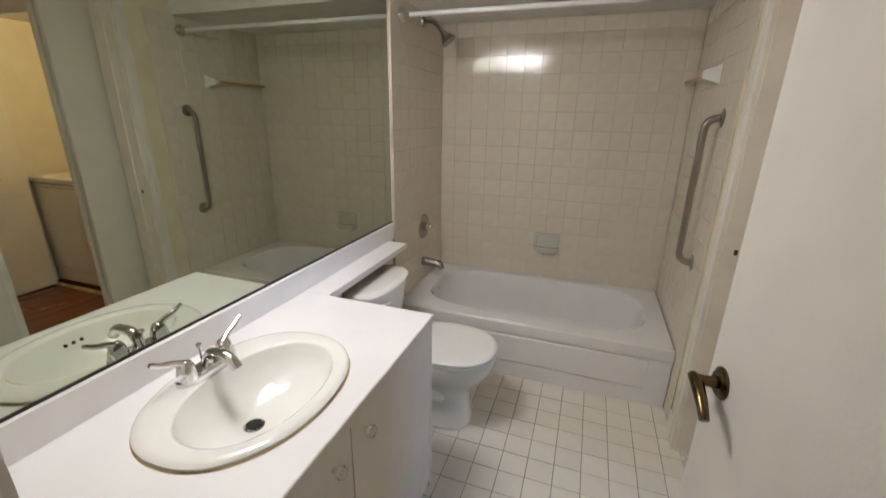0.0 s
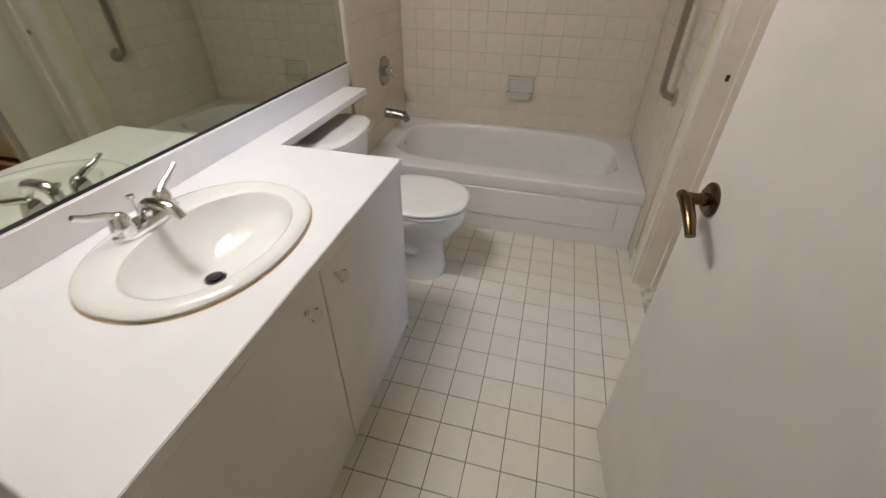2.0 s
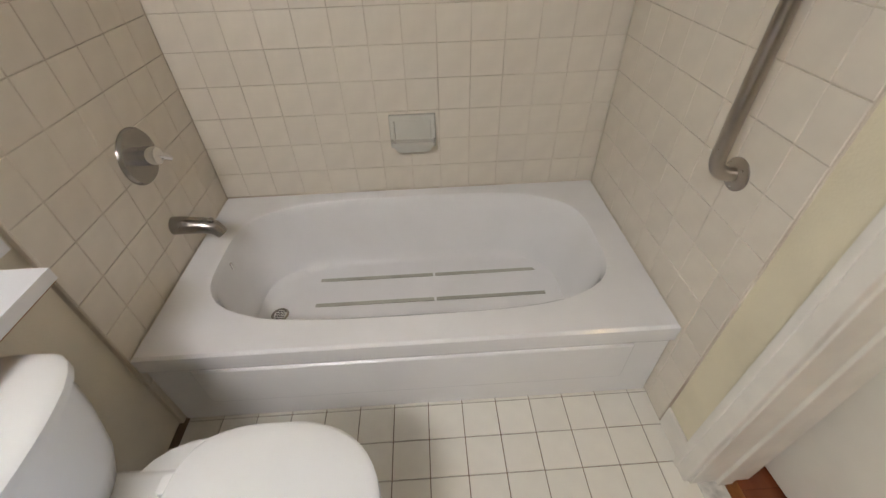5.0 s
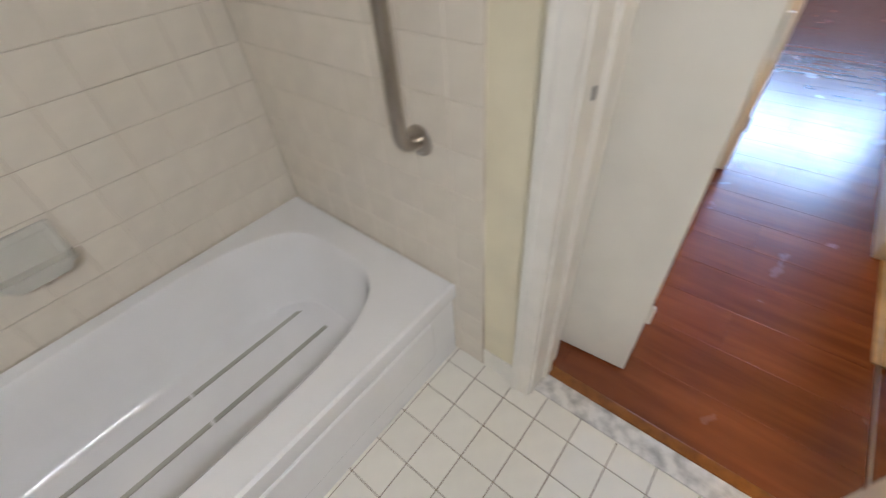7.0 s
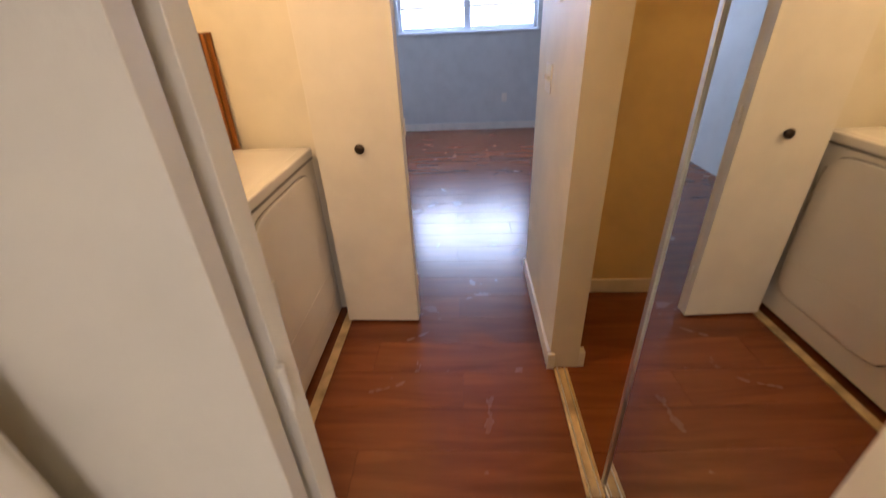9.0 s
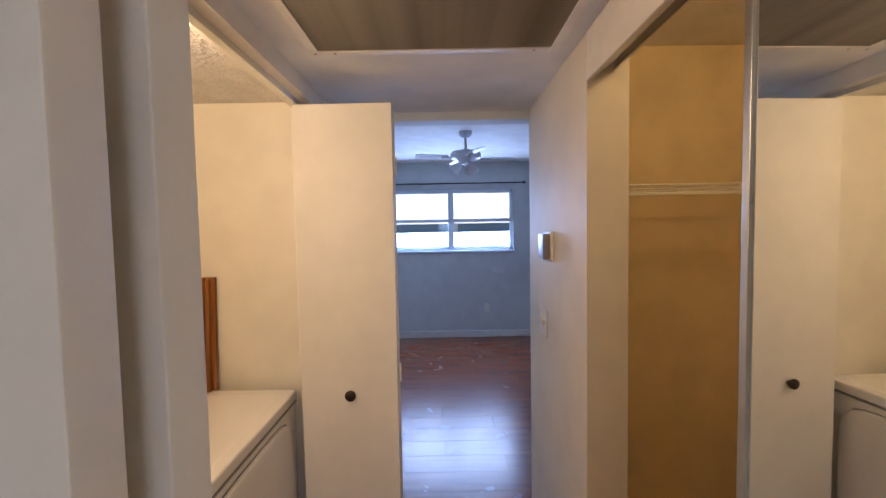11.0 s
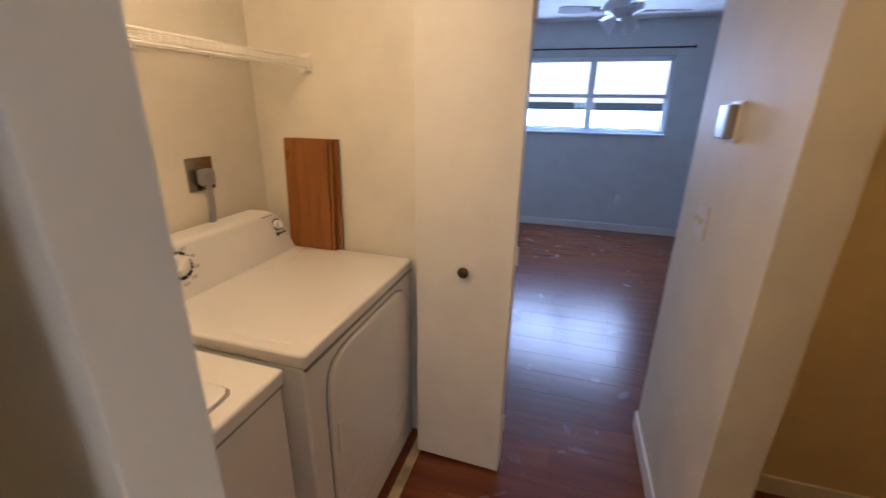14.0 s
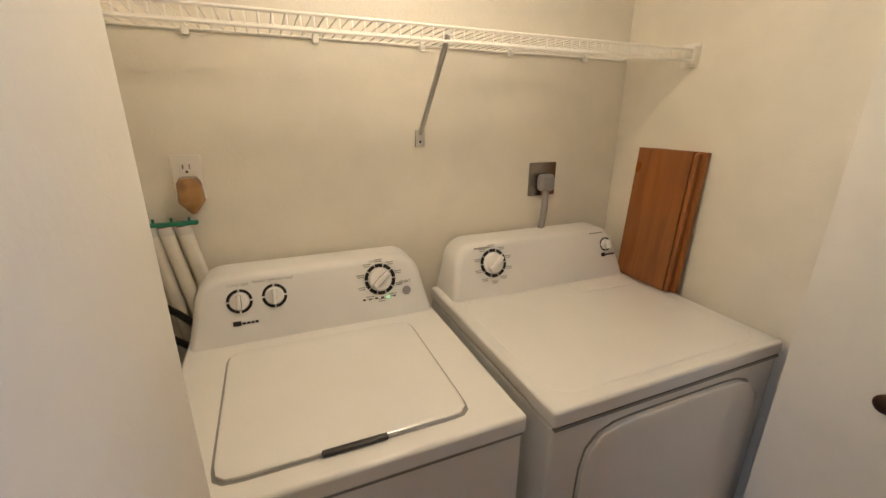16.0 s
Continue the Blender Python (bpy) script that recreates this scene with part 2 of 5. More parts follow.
def lathe(profile, base, axis=(0, 0, 1), seg=28, bm=None):
    """Turned shape: (radius, height) pairs along an axis from base."""
    m = Vector(axis).to_track_quat("Z", "Y").to_matrix().to_4x4()
    m.translation = Vector(base)
    loops = [[m @ Vector((r * math.cos(2 * math.pi * k / seg), r * math.sin(2 * math.pi * k / seg), h)) for k in range(seg)] for r, h in profile]
    return join(bm, rings(loops)) if bm else rings(loops)


def oval(cx, cy, z, rx, ry, n=56, power=2.0):
    out = []
    for k in range(n):
        a = 2 * math.pi * (k + 0.5) / n
        c, s = math.cos(a), math.sin(a)
        f = (abs(c) ** power + abs(s) ** power) ** (-1 / power)
        out.append(Vector((cx + rx * f * c, cy + ry * f * s, z)))
    return out


def boxed(x0, x1, y0, y1, z, cx, cy, n=56):
    """A rectangle as n points, at the angles of oval() round (cx, cy)."""
    out = []
    corners = [math.atan2(y - cy, x - cx) for x in (x0, x1) for y in (y0, y1)]
    step = 2 * math.pi / n
    for k in range(n):
        a = step * (k + 0.5)
        for c in corners:
            if abs(math.atan2(math.sin(a - c), math.cos(a - c))) < step * 0.5:
                a = c
                break
        c, s = math.cos(a), math.sin(a)
        f = min([((x1 if c > 0 else x0) - cx) / c if abs(c) > 1e-9 else 1e9, ((y1 if s > 0 else y0) - cy) / s if abs(s) > 1e-9 else 1e9])
        out.append(Vector((cx + f * c, cy + f * s, z)))
    return out


def soften(me, limit=math.cos(radians(42))):
    """Smooth shading with normals weighted by face area, so that flat faces stay flat beside their bevels."""
    me.shade_smooth()
    around = {}
    for p in me.polygons:
        for v in p.vertices:
            around.setdefault(v, []).append((p.normal.copy(), p.area))
    out = []
    for p in me.polygons:
        for v in p.vertices:
            n = Vector((0, 0, 0))
            for q, a in around[v]:
                if q.dot(p.normal) > limit:
                    n += q * a
            out.append(n.normalized() if n.length > 1e-12 else p.normal.copy())
    me.normals_split_custom_set(out)


def mesh_of(name, bm, material, smooth=True):
    me = bpy.data.meshes.new(name)
    bm.to_mesh(me)
    bm.free()
    me.materials.append(material)
    if smooth:
        soften(me)
    return me


def part(name, bm, material, parent, label=""):
    ob = new(name, mesh_of(name, bm, material))
    ob.parent = parent
    ob.matrix_parent_inverse = parent.matrix_basis.inverted()
    return tagged(ob, label)


def thing(name, base, label, category, group=""):
    ob = new(name)
    ob.empty_display_size = 0.05
    ob.matrix_basis = pose(*base)
    return tagged(ob, label, category, group)


def solid(name, bm, material, label, category, kind=""):
    return tagged(new(name, mesh_of(name, bm, material)), label, category, "", kind)


def structure(name, bm, material, label, category="wall"):
    return solid(name, bm, material, label, category, "structure")


def words(name, text, where, size, material, parent, label="", depth=0.0004):
    cu = bpy.data.curves.new(name, "FONT")
    cu.body, cu.size, cu.extrude, cu.align_x, cu.align_y = text, size, depth, "CENTER", "CENTER"
    tmp = new("tmp_text", cu)
    me = bpy.data.meshes.new_from_object(tmp.evaluated_get(bpy.context.evaluated_depsgraph_get()))
    bpy.data.objects.remove(tmp)
    me.transform(where)
    me.materials.append(material)
    ob = new(name, me)
    ob.parent = parent
    ob.matrix_parent_inverse = parent.matrix_basis.inverted()
    return tagged(ob, label)

# ---- plan ----
XM = -0.998                   # mirror wall behind the vanity
XL, XR = -0.98, 0.53          # bathroom side walls
Y0, YT, YB = 0.612, 2.535, 3.31  # entry wall, tub front, tub back wall
ZC = 0.762                    # vanity top
RIM = 0.35                    # tub rim
D0, D1 = 1.525, 2.255         # doorway to the hall
XH = 0.70                     # hall face of that wall
HY = 1.475                    # hall's closet side
LY, LB, LR, LL = 2.465, 3.235, 2.30, 0.73  # laundry front, back wall, end walls
ZH = 2.13                     # hall ceiling
XE = 2.66                     # hall's end, bedroom beyond
XC = 2.43                     # closet end wall
XW = 6.40                     # window wall

# ---- structure ----
floor_bath = structure("floor_bathroom", box((XL - 0.1, -0.6, -0.1), (0.56, YB + 0.1, -0.004)), FGROUT, "beige tiled bathroom floor with dark grout", "floor")
floor_hall = structure("floor_hall", box((XE, -1.3, -0.1), (XW + 0.15, 3.5, -0.004), bm=box((0.60, 0.14, -0.1), (XE, LB + 0.2, -0.004))), PLANKGAP, "red-brown laminate plank floor", "floor")
structure("threshold", box((0.555, D0 - 0.0, -0.06), (0.627, D1, 0.006), 0.003), MARBLE, "worn grey marble threshold in the doorway", "threshold")
structure("trim_reducer", box((0.627, D0, -0.02), (0.665, D1, 0.009), 0.006), STAINWOOD, "reddish wood reducer strip at the threshold", "trim")

structure("wall_west", box((XM - 0.12, Y0 - 1.3, 0), (XM, YB + 0.12, 2.45)), PAINT, "cream painted bathroom wall behind the mirror")
structure("wall_north", box((XL - 0.008, YB + 0.008, 0), (LL, YB + 0.12, 2.45)), PAINT, "bathroom wall behind the tub")
w = box((XR + 0.008, D1 + 0.04, 0), (XH, YB + 0.008, 2.45))
box((XR + 0.008, D0 - 0.04, 2.06), (XH, D1 + 0.04, 2.45), bm=w)
box((XR + 0.008, Y0 - 0.13, 0), (XH, D0 - 0.04, 2.45), bm=w)
structure("wall_east", w, STRIPPAINT, "cream wall with the doorway to the hall")
w = box((XL - 0.008, Y0 - 0.13, 0), (-0.38, Y0, 2.45))
box((-0.38, Y0 - 0.13, 2.06), (0.42, Y0, 2.45), bm=w)
box((0.42, Y0 - 0.13, 0), (XR + 0.008, Y0, 2.45), bm=w)
structure("wall_south", w, PAINT, "painted wall with the entry doorway")
structure("ceiling_bathroom", box((XL - 0.12, -0.65, 2.20), (XH, 2.62, 2.3)), CEIL, "white painted bathroom ceiling", "ceiling")
structure("ceiling_tub", box((XL - 0.008, 2.62, 1.995), (XR + 0.008, YB + 0.008, 2.3)), CEIL, "lowered white ceiling over the tub", "ceiling")
# the room that the walk starts from
w = box((XL - 0.008, -0.72, 0), (XR + 0.008, -0.62, 2.45))
box((XR + 0.008, -0.72, 0), (XH, Y0 - 0.13, 2.45), bm=w)
structure("wall_entry", w, PAINT, "plain painted wall behind the entry")

# hall, laundry, closet, bedroom
w = box((XH, LB, 0), (LR, LB + 0.2, 2.45))
structure("wall_laundry_back", w, CREAM, "cream laundry alcove wall with scuffs")
structure("wall_laundry_end", box((LR, LY + 0.05, 0), (XE, LB + 0.2, 2.45)), CREAM, "cream end wall of the laundry alcove")
structure("wall_laundry_inner", box((XH, LY + 0.05, 0), (LL, LB, 2.45)), CREAM, "cream inner wall of the laundry alcove")
w = box((XH, LY - 0.05, 2.06), (XE, LY + 0.05, 2.45))
structure("wall_laundry_header", w, TRIM, "white painted header over the bifold doors")
structure("wall_hall_post", box((LR, LY - 0.04, 0), (XE, LY + 0.05, 2.06)), TRIM, "painted jamb beside the bifold door")
structure("trim_bifold_track", box((LL, LY - 0.012, 2.038), (LR, LY + 0.012, 2.06), 0.002), ALU, "metal bifold track under the header", "trim")
structure("ceiling_hall", box((XH, HY - 0.15, ZH), (XE + 0.1, LY - 0.05, 2.3)), CEIL, "white painted hall ceiling", "ceiling")
structure("ceiling_laundry", box((LL, LY + 0.05, 2.08), (LR, LB, 2.3)), POPCORN, "popcorn-textured laundry ceiling", "ceiling")
structure("wall_hall", box((1.85, HY - 0.125, 0), (XE, HY, 2.45)), PAINT, "white hall wall with thermostat and switch")
w = box((XH, HY - 0.125, 2.05), (1.85, HY, 2.45))
structure("wall_closet_header", w, TRIM, "white header over the closet doors")
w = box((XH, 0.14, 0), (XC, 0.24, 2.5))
structure("wall_closet_back", w, LAMPLITPAINT, "yellow-lit closet back wall")
structure("wall_closet_end", box((XC, 0.14, 0), (XE, HY - 0.125, 2.5)), LAMPLITPAINT, "yellow-lit closet end wall")
structure("wall_closet_inner", box((XH + 0.002, 0.24, 0), (XH + 0.02, HY - 0.125, 2.5)), LAMPLITPAINT, "closet inner wall")
structure("ceiling_closet", box((XH, 0.24, 2.33), (XC, HY - 0.125, 2.5)), CEIL, "closet ceiling", "ceiling")
w = box((XE, LY + 0.05, 0), (XE + 0.1, 3.4, 2.6))
box((XE, -1.2, 0), (XE + 0.1, HY - 0.125, 2.6), bm=w)
box((XE, HY - 0.125, 2.09), (XE + 0.1, LY + 0.05, 2.6), bm=w)
structure("wall_bedroom_hall", w, BEDPAINT, "bedroom wall around the hall opening")
WY0, WY1, WZ0, WZ1 = 0.91, 2.67, 1.235, 2.10
w = box((XW, -1.2, 0), (XW + 0.15, 3.4, WZ0))
box((XW, -1.2, WZ1), (XW + 0.15, 3.4, 2.6), bm=w)
box((XW, -1.2, WZ0), (XW + 0.15, WY0, WZ1), bm=w)
box((XW, WY1, WZ0), (XW + 0.15, 3.4, WZ1), bm=w)
structure("wall_window", w, BEDPAINT, "pale grey-blue bedroom wall around the window")
structure("wall_bedroom_left", box((XE, 3.4, 0), (XW + 0.15, 3.5, 2.6)), BEDPAINT, "pale bedroom side wall")
structure("wall_bedroom_right", box((XE, -1.3, 0), (XW + 0.15, -1.2, 2.6)), BEDPAINT, "pale bedroom side wall")
structure("ceiling_bedroom", box((XE, -1.3, 2.48), (XW + 0.15, 3.5, 2.6)), CEIL, "white bedroom ceiling", "ceiling")


def baseboard(lo, hi, face):
    """Skirting with a rounded top."""
    b = box(lo, hi, 0.004)
    structure("baseboard", b, TRIM, "white painted baseboard", "baseboard")


baseboard((XW - 0.014, -1.2, 0), (XW, 3.4, 0.095), "x")
baseboard((1.86, HY, 0), (XE, HY + 0.013, 0.085), "y")
baseboard((1.836, HY - 0.02, 0), (1.85, HY + 0.013, 0.085), "x")
baseboard((1.85, HY - 0.153, 0), (1.89, HY - 0.125, 0.085), "y")
baseboard((XE, HY - 0.125, 0), (XE + 0.013, HY + 0.012, 0.085), "x")
baseboard((XC - 0.013, 0.24, 0), (XC, HY - 0.125, 0.085), "x")
baseboard((XH + 0.03, 0.24, 0), (XC - 0.013, 0.253, 0.085), "y")
baseboard((XE + 0.1, -1.2, 0), (XE + 0.113, HY - 0.125, 0.085), "x")
baseboard((XH, D1 + 0.075, 0), (XH + 0.013, LY - 0.055, 0.085), "x")

baseboard((XR, D1 + 0.068, 0), (XR + 0.008, 2.436, 0.09), "x")


# ---- door frames ----
def door_frame_hall():
    f = thing("door_1", (XR, (D0 + D1) / 2, 0), "white painted door frame between bathroom and hall", "door frame")
    f["kind"] = "structure"
    for y, s in ((D1, 1), (D0, -1)):
        part("jamb", box((XR + 0.004, y, 0), (XH + 0.004, y + s * 0.02, 2.04), 0.002), TRIM, f)
        part("door_stop", box((0.605, y - s * 0.011, 0), (0.645, y, 2.03), 0.002), TRIM, f)
        for x0, x1 in ((XR - 0.012, XR + 0.008), (XH, XH + 0.016)):
            if s < 0 and x0 > 0.6:
                continue
            c = box((x0, y + s * 0.006, 0), (x1, y + s * 0.066, 2.10), 0.005)
            box((x0 - 0.004 if x0 < 0.6 else x0, y + s * 0.044, 0), (x1 if x0 < 0.6 else x1 + 0.004, y + s * 0.066, 2.10), 0.004, bm=c)
            part("casing", c, TRIM, f)
    part("head_jamb", box((XR + 0.004, D0, 2.04), (XH + 0.004, D1, 2.06), 0.002), TRIM, f)
    for x0, x1 in ((XR - 0.012, XR + 0.008), (XH, XH + 0.016)):
        part("head_casing", box((x0, D0 - 0.066, 2.04), (x1, D1 + 0.066, 2.10), 0.005), TRIM, f)
    # strike plates
    s1 = box((0.535, D0 - 0.001, 0.875), (0.585, D0 + 0.002, 0.935), 0.001)
    box((0.524, D0 - 0.008, 0.885), (0.538, D0 + 0.002, 0.925), 0.002, bm=s1)
    sp = part("strike_plate", s1, BRONZE, f, "dark bronze strike plate")
    part("latch_hole", box((0.556, D0 + 0.0015, 0.89), (0.574, D0 + 0.003, 0.92)), RAWPINE, sp)
    part("latch_hole", box((0.574, D1 - 0.0015, 0.942), (0.586, D1 + 0.001, 0.964)), BLACK, f, "small dark latch hole")
    part("patch", box((0.60, D1 - 0.001, 0.91), (0.622, D1 + 0.001, 1.0), 0.0005), TRIM, f)


def door_frame_entry():
    f = thing("door_2", (0, Y0, 0), "white painted entry door frame with a dark strike plate", "door frame")
    f["kind"] = "structure"
    part("jamb", box((-0.38, Y0 - 0.135, 0), (-0.36, Y0 + 0.004, 2.04), 0.002), TRIM, f)
    part("jamb", box((0.40, Y0 - 0.135, 0), (0.42, Y0 + 0.004, 2.04), 0.002), TRIM, f)
    part("door_stop", box((-0.36, Y0 - 0.085, 0), (-0.348, Y0 - 0.045, 2.03), 0.002), TRIM, f)
    part("head_jamb", box((-0.36, Y0 - 0.135, 2.04), (0.40, Y0 + 0.004, 2.06), 0.002), TRIM, f)
    part("casing", box((-0.43, Y0, ZC + 0.11), (-0.366, Y0 + 0.014, 2.10), 0.004), TRIM, f)
    part("casing", box((0.42, Y0, 0), (0.48, Y0 + 0.014, 2.10), 0.004), TRIM, f)
    s1 = box((-0.361, Y0 - 0.040, 0.858), (-0.357, Y0 + 0.004, 0.925), 0.001)
    lathe([(0.0335, 0), (0.0335, 0.003)], (-0.361, Y0 - 0.012, 0.8915), (1, 0, 0), 24, bm=s1)
    sp = part("strike_plate", s1, BRONZE, f, "dark bronze strike plate with a latch hole")
    part("latch_hole", box((-0.3575, Y0 - 0.022, 0.875), (-0.3562, Y0 - 0.002, 0.908), 0.0005), BLACK, sp)
    part("screw", lathe([(0.004, 0), (0.003, 0.001)], (-0.357, Y0 - 0.012, 0.866), (1, 0, 0), 10), CHROME, sp)


door_frame_hall()
door_frame_entry()


def entry_door():
    hinge, free = Vector((0.400, Y0 + 0.012, 0)), Vector((0.318, 1.415, 0))
    way = (free - hinge).normalized()
    m = Matrix.Translation(hinge) @ Matrix.Rotation(math.atan2(way.y, way.x), 4, "Z")
    d = thing("door_3", (0.38, Y0 + 0.02, 0.0), "cream slab door standing open with antique brass lever", "door")
    d["kind"] = "structure"
    n = (free - hinge).length
    slab = part("slab", moved(box((0, -0.035, 0.012), (n, 0, 2.03), 0.002), m), DOORPAINT, d)
    for s, y in ((1, 0.0), (-1, -0.035)):
        k = n - 0.062
        rose = part("rose", moved(lathe([(0.033, 0), (0.033, 0.004), (0.029, 0.007), (0.026, 0.007), (0.024, 0.011), (0.0, 0.011)], (k, y, 0.925), (0, s, 0), 30), m), BRASS, d, "antique brass rosette")
        part("neck", moved(lathe([(0.013, 0.009), (0.011, 0.03), (0.013, 0.052)], (k, y, 0.925), (0, s, 0), 20), m), BRASS, d)
        lev = tube([(k + 0.012, y + s * 0.05, 0.927), (k - 0.02, y + s * 0.052, 0.929), (k - 0.06, y + s * 0.053, 0.912), (k - 0.085, y + s * 0.053, 0.892)], [0.010, 0.0125, 0.011, 0.009], 14)
        part("lever", moved(lev, m), BRASS, d, "antique brass lever handle")
    part("latch_plate", moved(box((n - 0.0005, -0.03, 0.91), (n + 0.0015, -0.006, 0.968), 0.0005), m), BRASS, d)
    for z in (0.2, 1.0, 1.85):
        part("hinge", moved(tube([(0, 0.006, z - 0.045), (0, 0.006, z + 0.045)], 0.006), m), BRASS, d)


entry_door()


# ---- bathroom things ----
def bathtub():
    t = thing("bathtub", ((XL + XR) / 2, YT, 0), "white enamel bathtub with a panelled apron", "bathtub")
    x0, x1, y0, y1 = XL + 0.003, XR - 0.003, YT, YB - 0.002
    cx, cy = (x0 + x1) / 2, (y0 + y1) / 2 + 0.022
    def bas(z, f, g, p, dx=0.0):
        return oval(cx + dx, cy, z, 0.648 * f, 0.306 * g, 72, p)
    sh = rings([boxed(x0, x1, y0 + 0.012, y1, 0.27, cx, cy, 72), boxed(x0, x1, y0, y1, 0.29, cx, cy, 72), boxed(x0, x1, y0, y1, RIM - 0.008, cx, cy, 72), boxed(x0 + 0.006, x1 - 0.006, y0 + 0.008, y1 - 0.006, RIM, cx, cy, 72),
                bas(RIM, 1.03, 1.02, 3.6), bas(RIM - 0.004, 1.0, 1.0, 3.6), bas(RIM - 0.03, 0.985, 0.965, 3.6), bas(0.20, 0.96, 0.92, 3.6, -0.01),
                bas(0.10, 0.93, 0.87, 3.6, -0.015), bas(0.065, 0.91, 0.83, 3.6, -0.015), bas(0.05, 0.86, 0.76, 3.4, -0.015), bas(0.045, 0.3, 0.3, 2.4, -0.03)], False, True)
    shell = part("basin", sh, TUBWHITE, t)
    ap = box((x0, y0 + 0.014, 0), (x1, y0 + 0.034, 0.285), 0.003)
    part("apron", ap, TUBWHITE, t)
    fr = box((x0 + 0.12, y0 + 0.006, 0.10), (x1 - 0.105, y0 + 0.03, 0.264), 0.006, 3)
    pn = part("apron_panel", fr, TUBWHITE, t, "embossed apron panel")
    for y in (2.962, 3.10):
        part("nonslip_strip", box((-0.625, y - 0.008, 0.046), (-0.155, y + 0.008, 0.0515), 0.001), STRIP, t, "grey non-slip strip")
        part("nonslip_strip", box((-0.145, y - 0.008, 0.046), (0.292, y + 0.008, 0.0515), 0.001), STRIP, t, "grey non-slip strip")
    dr = part("drain", lathe([(0.034, 0.044), (0.034, 0.0505), (0.026, 0.0525), (0.024, 0.049), (0.0, 0.049)], (-0.755, 2.925, 0), (0, 0, 1), 26), NICKEL, t, "round metal drain strainer")
    for k in range(-2, 3):
        part("slot", box((-0.755 - 0.018, 2.925 + k * 0.0085 - 0.002, 0.0485), (-0.755 + 0.018, 2.925 + k * 0.0085 + 0.002, 0.0497)), BLACK, dr)
    ov = lathe([(0.036, 0), (0.036, 0.006), (0.031, 0.011), (0.0, 0.012)], (cx - 0.655, 2.95, 0.285), (1, 0, 0.12), 26)
    o = part("overflow_plate", ov, CHROME, t, "chrome overflow plate")
    part("trip_lever", box((cx - 0.646, 2.943, 0.282), (cx - 0.632, 2.957, 0.31), 0.004), CHROME, o)


bathtub()


def wall_fixture_valve():
    v = thing("shower_valve", (XL, 2.965, 0.722), "brushed nickel shower valve with round plate on tile", "valve")
    part("plate", lathe([(0.082, 0), (0.082, 0.004), (0.076, 0.012), (0.03, 0.014), (0, 0.014)], (XL, 2.965, 0.722), (1, 0, 0), 36), NICKEL, v)
    part("hub", lathe([(0.027, 0.012), (0.027, 0.045), (0.024, 0.06), (0.0, 0.064)], (XL, 2.965, 0.722), (1, 0, 0), 24), CHROME, v)
    part("lever", tube([(XL + 0.05, 2.965, 0.7222), (XL + 0.06, 2.98, 0.712), (XL + 0.068, 3.0, 0.695)], [0.012, 0.011, 0.008], 12), CHROME, v, "short chrome lever")


def tub_spout():
    s = thing("tub_spout", (XL, 2.955, 0.475), "brushed nickel tub spout on the tile wall", "faucet")
    b = tube([(XL, 2.955, 0.48), (XL + 0.03, 2.955, 0.48), (XL + 0.09, 2.955, 0.475), (XL + 0.125, 2.955, 0.465), (XL + 0.14, 2.955, 0.44)], [0.030, 0.029, 0.026, 0.024, 0.020], 20)
    part("spout", b, NICKEL, s)
    part("diverter_knob", lathe([(0.006, 0), (0.006, 0.015), (0.009, 0.018), (0.0, 0.025)], (XL + 0.12, 2.955, 0.48), (0.2, 0, 1), 14), NICKEL, s)


def shower_head():
    s = thing("shower", (XL, 2.965, 1.89), "dull nickel shower with head on a short arm", "shower")
    part("flange", lathe([(0.033, 0), (0.031, 0.008), (0.012, 0.012)], (XL, 2.965, 1.945), (1, 0, 0), 26), NICKEL, s)
    part("arm", tube(bend([(XL, 2.965, 1.945), (XL + 0.06, 2.965, 1.945), (XL + 0.115, 2.965, 1.89)], 0.03), 0.011, 14), NICKEL, s)
    part("head", lathe([(0.012, 0), (0.017, 0.012), (0.017, 0.02), (0.042, 0.07), (0.044, 0.078), (0.0, 0.08)], (XL + 0.11, 2.965, 1.895), (0.62, 0, -0.78), 28), NICKEL, s)


def grab_bar():
    g = thing("grab_bar", (XR, 2.66, 1.06), "brushed steel grab bar on the tile wall", "grab bar")
    z0, z1, y = 0.785, 1.435, 2.615
    part("bar", tube(bend([(XR, y, z0), (XR - 0.062, y, z0), (XR - 0.062, y, z1), (XR, y, z1)], 0.055, 8), 0.016, 16), STEEL, g)
    for z in (z0, z1):
        f = part("flange", lathe([(0.038, 0), (0.038, 0.004), (0.03, 0.008), (0.017, 0.010)], (XR, y, z), (-1, 0, 0), 26), STEEL, g)
        for a in (0.3, 2.4, 4.5):
            part("screw", lathe([(0.004, 0.006), (0.003, 0.0085)], (XR, y + 0.027 * math.cos(a), z + 0.027 * math.sin(a)), (-1, 0, 0), 8), CHROME, f)


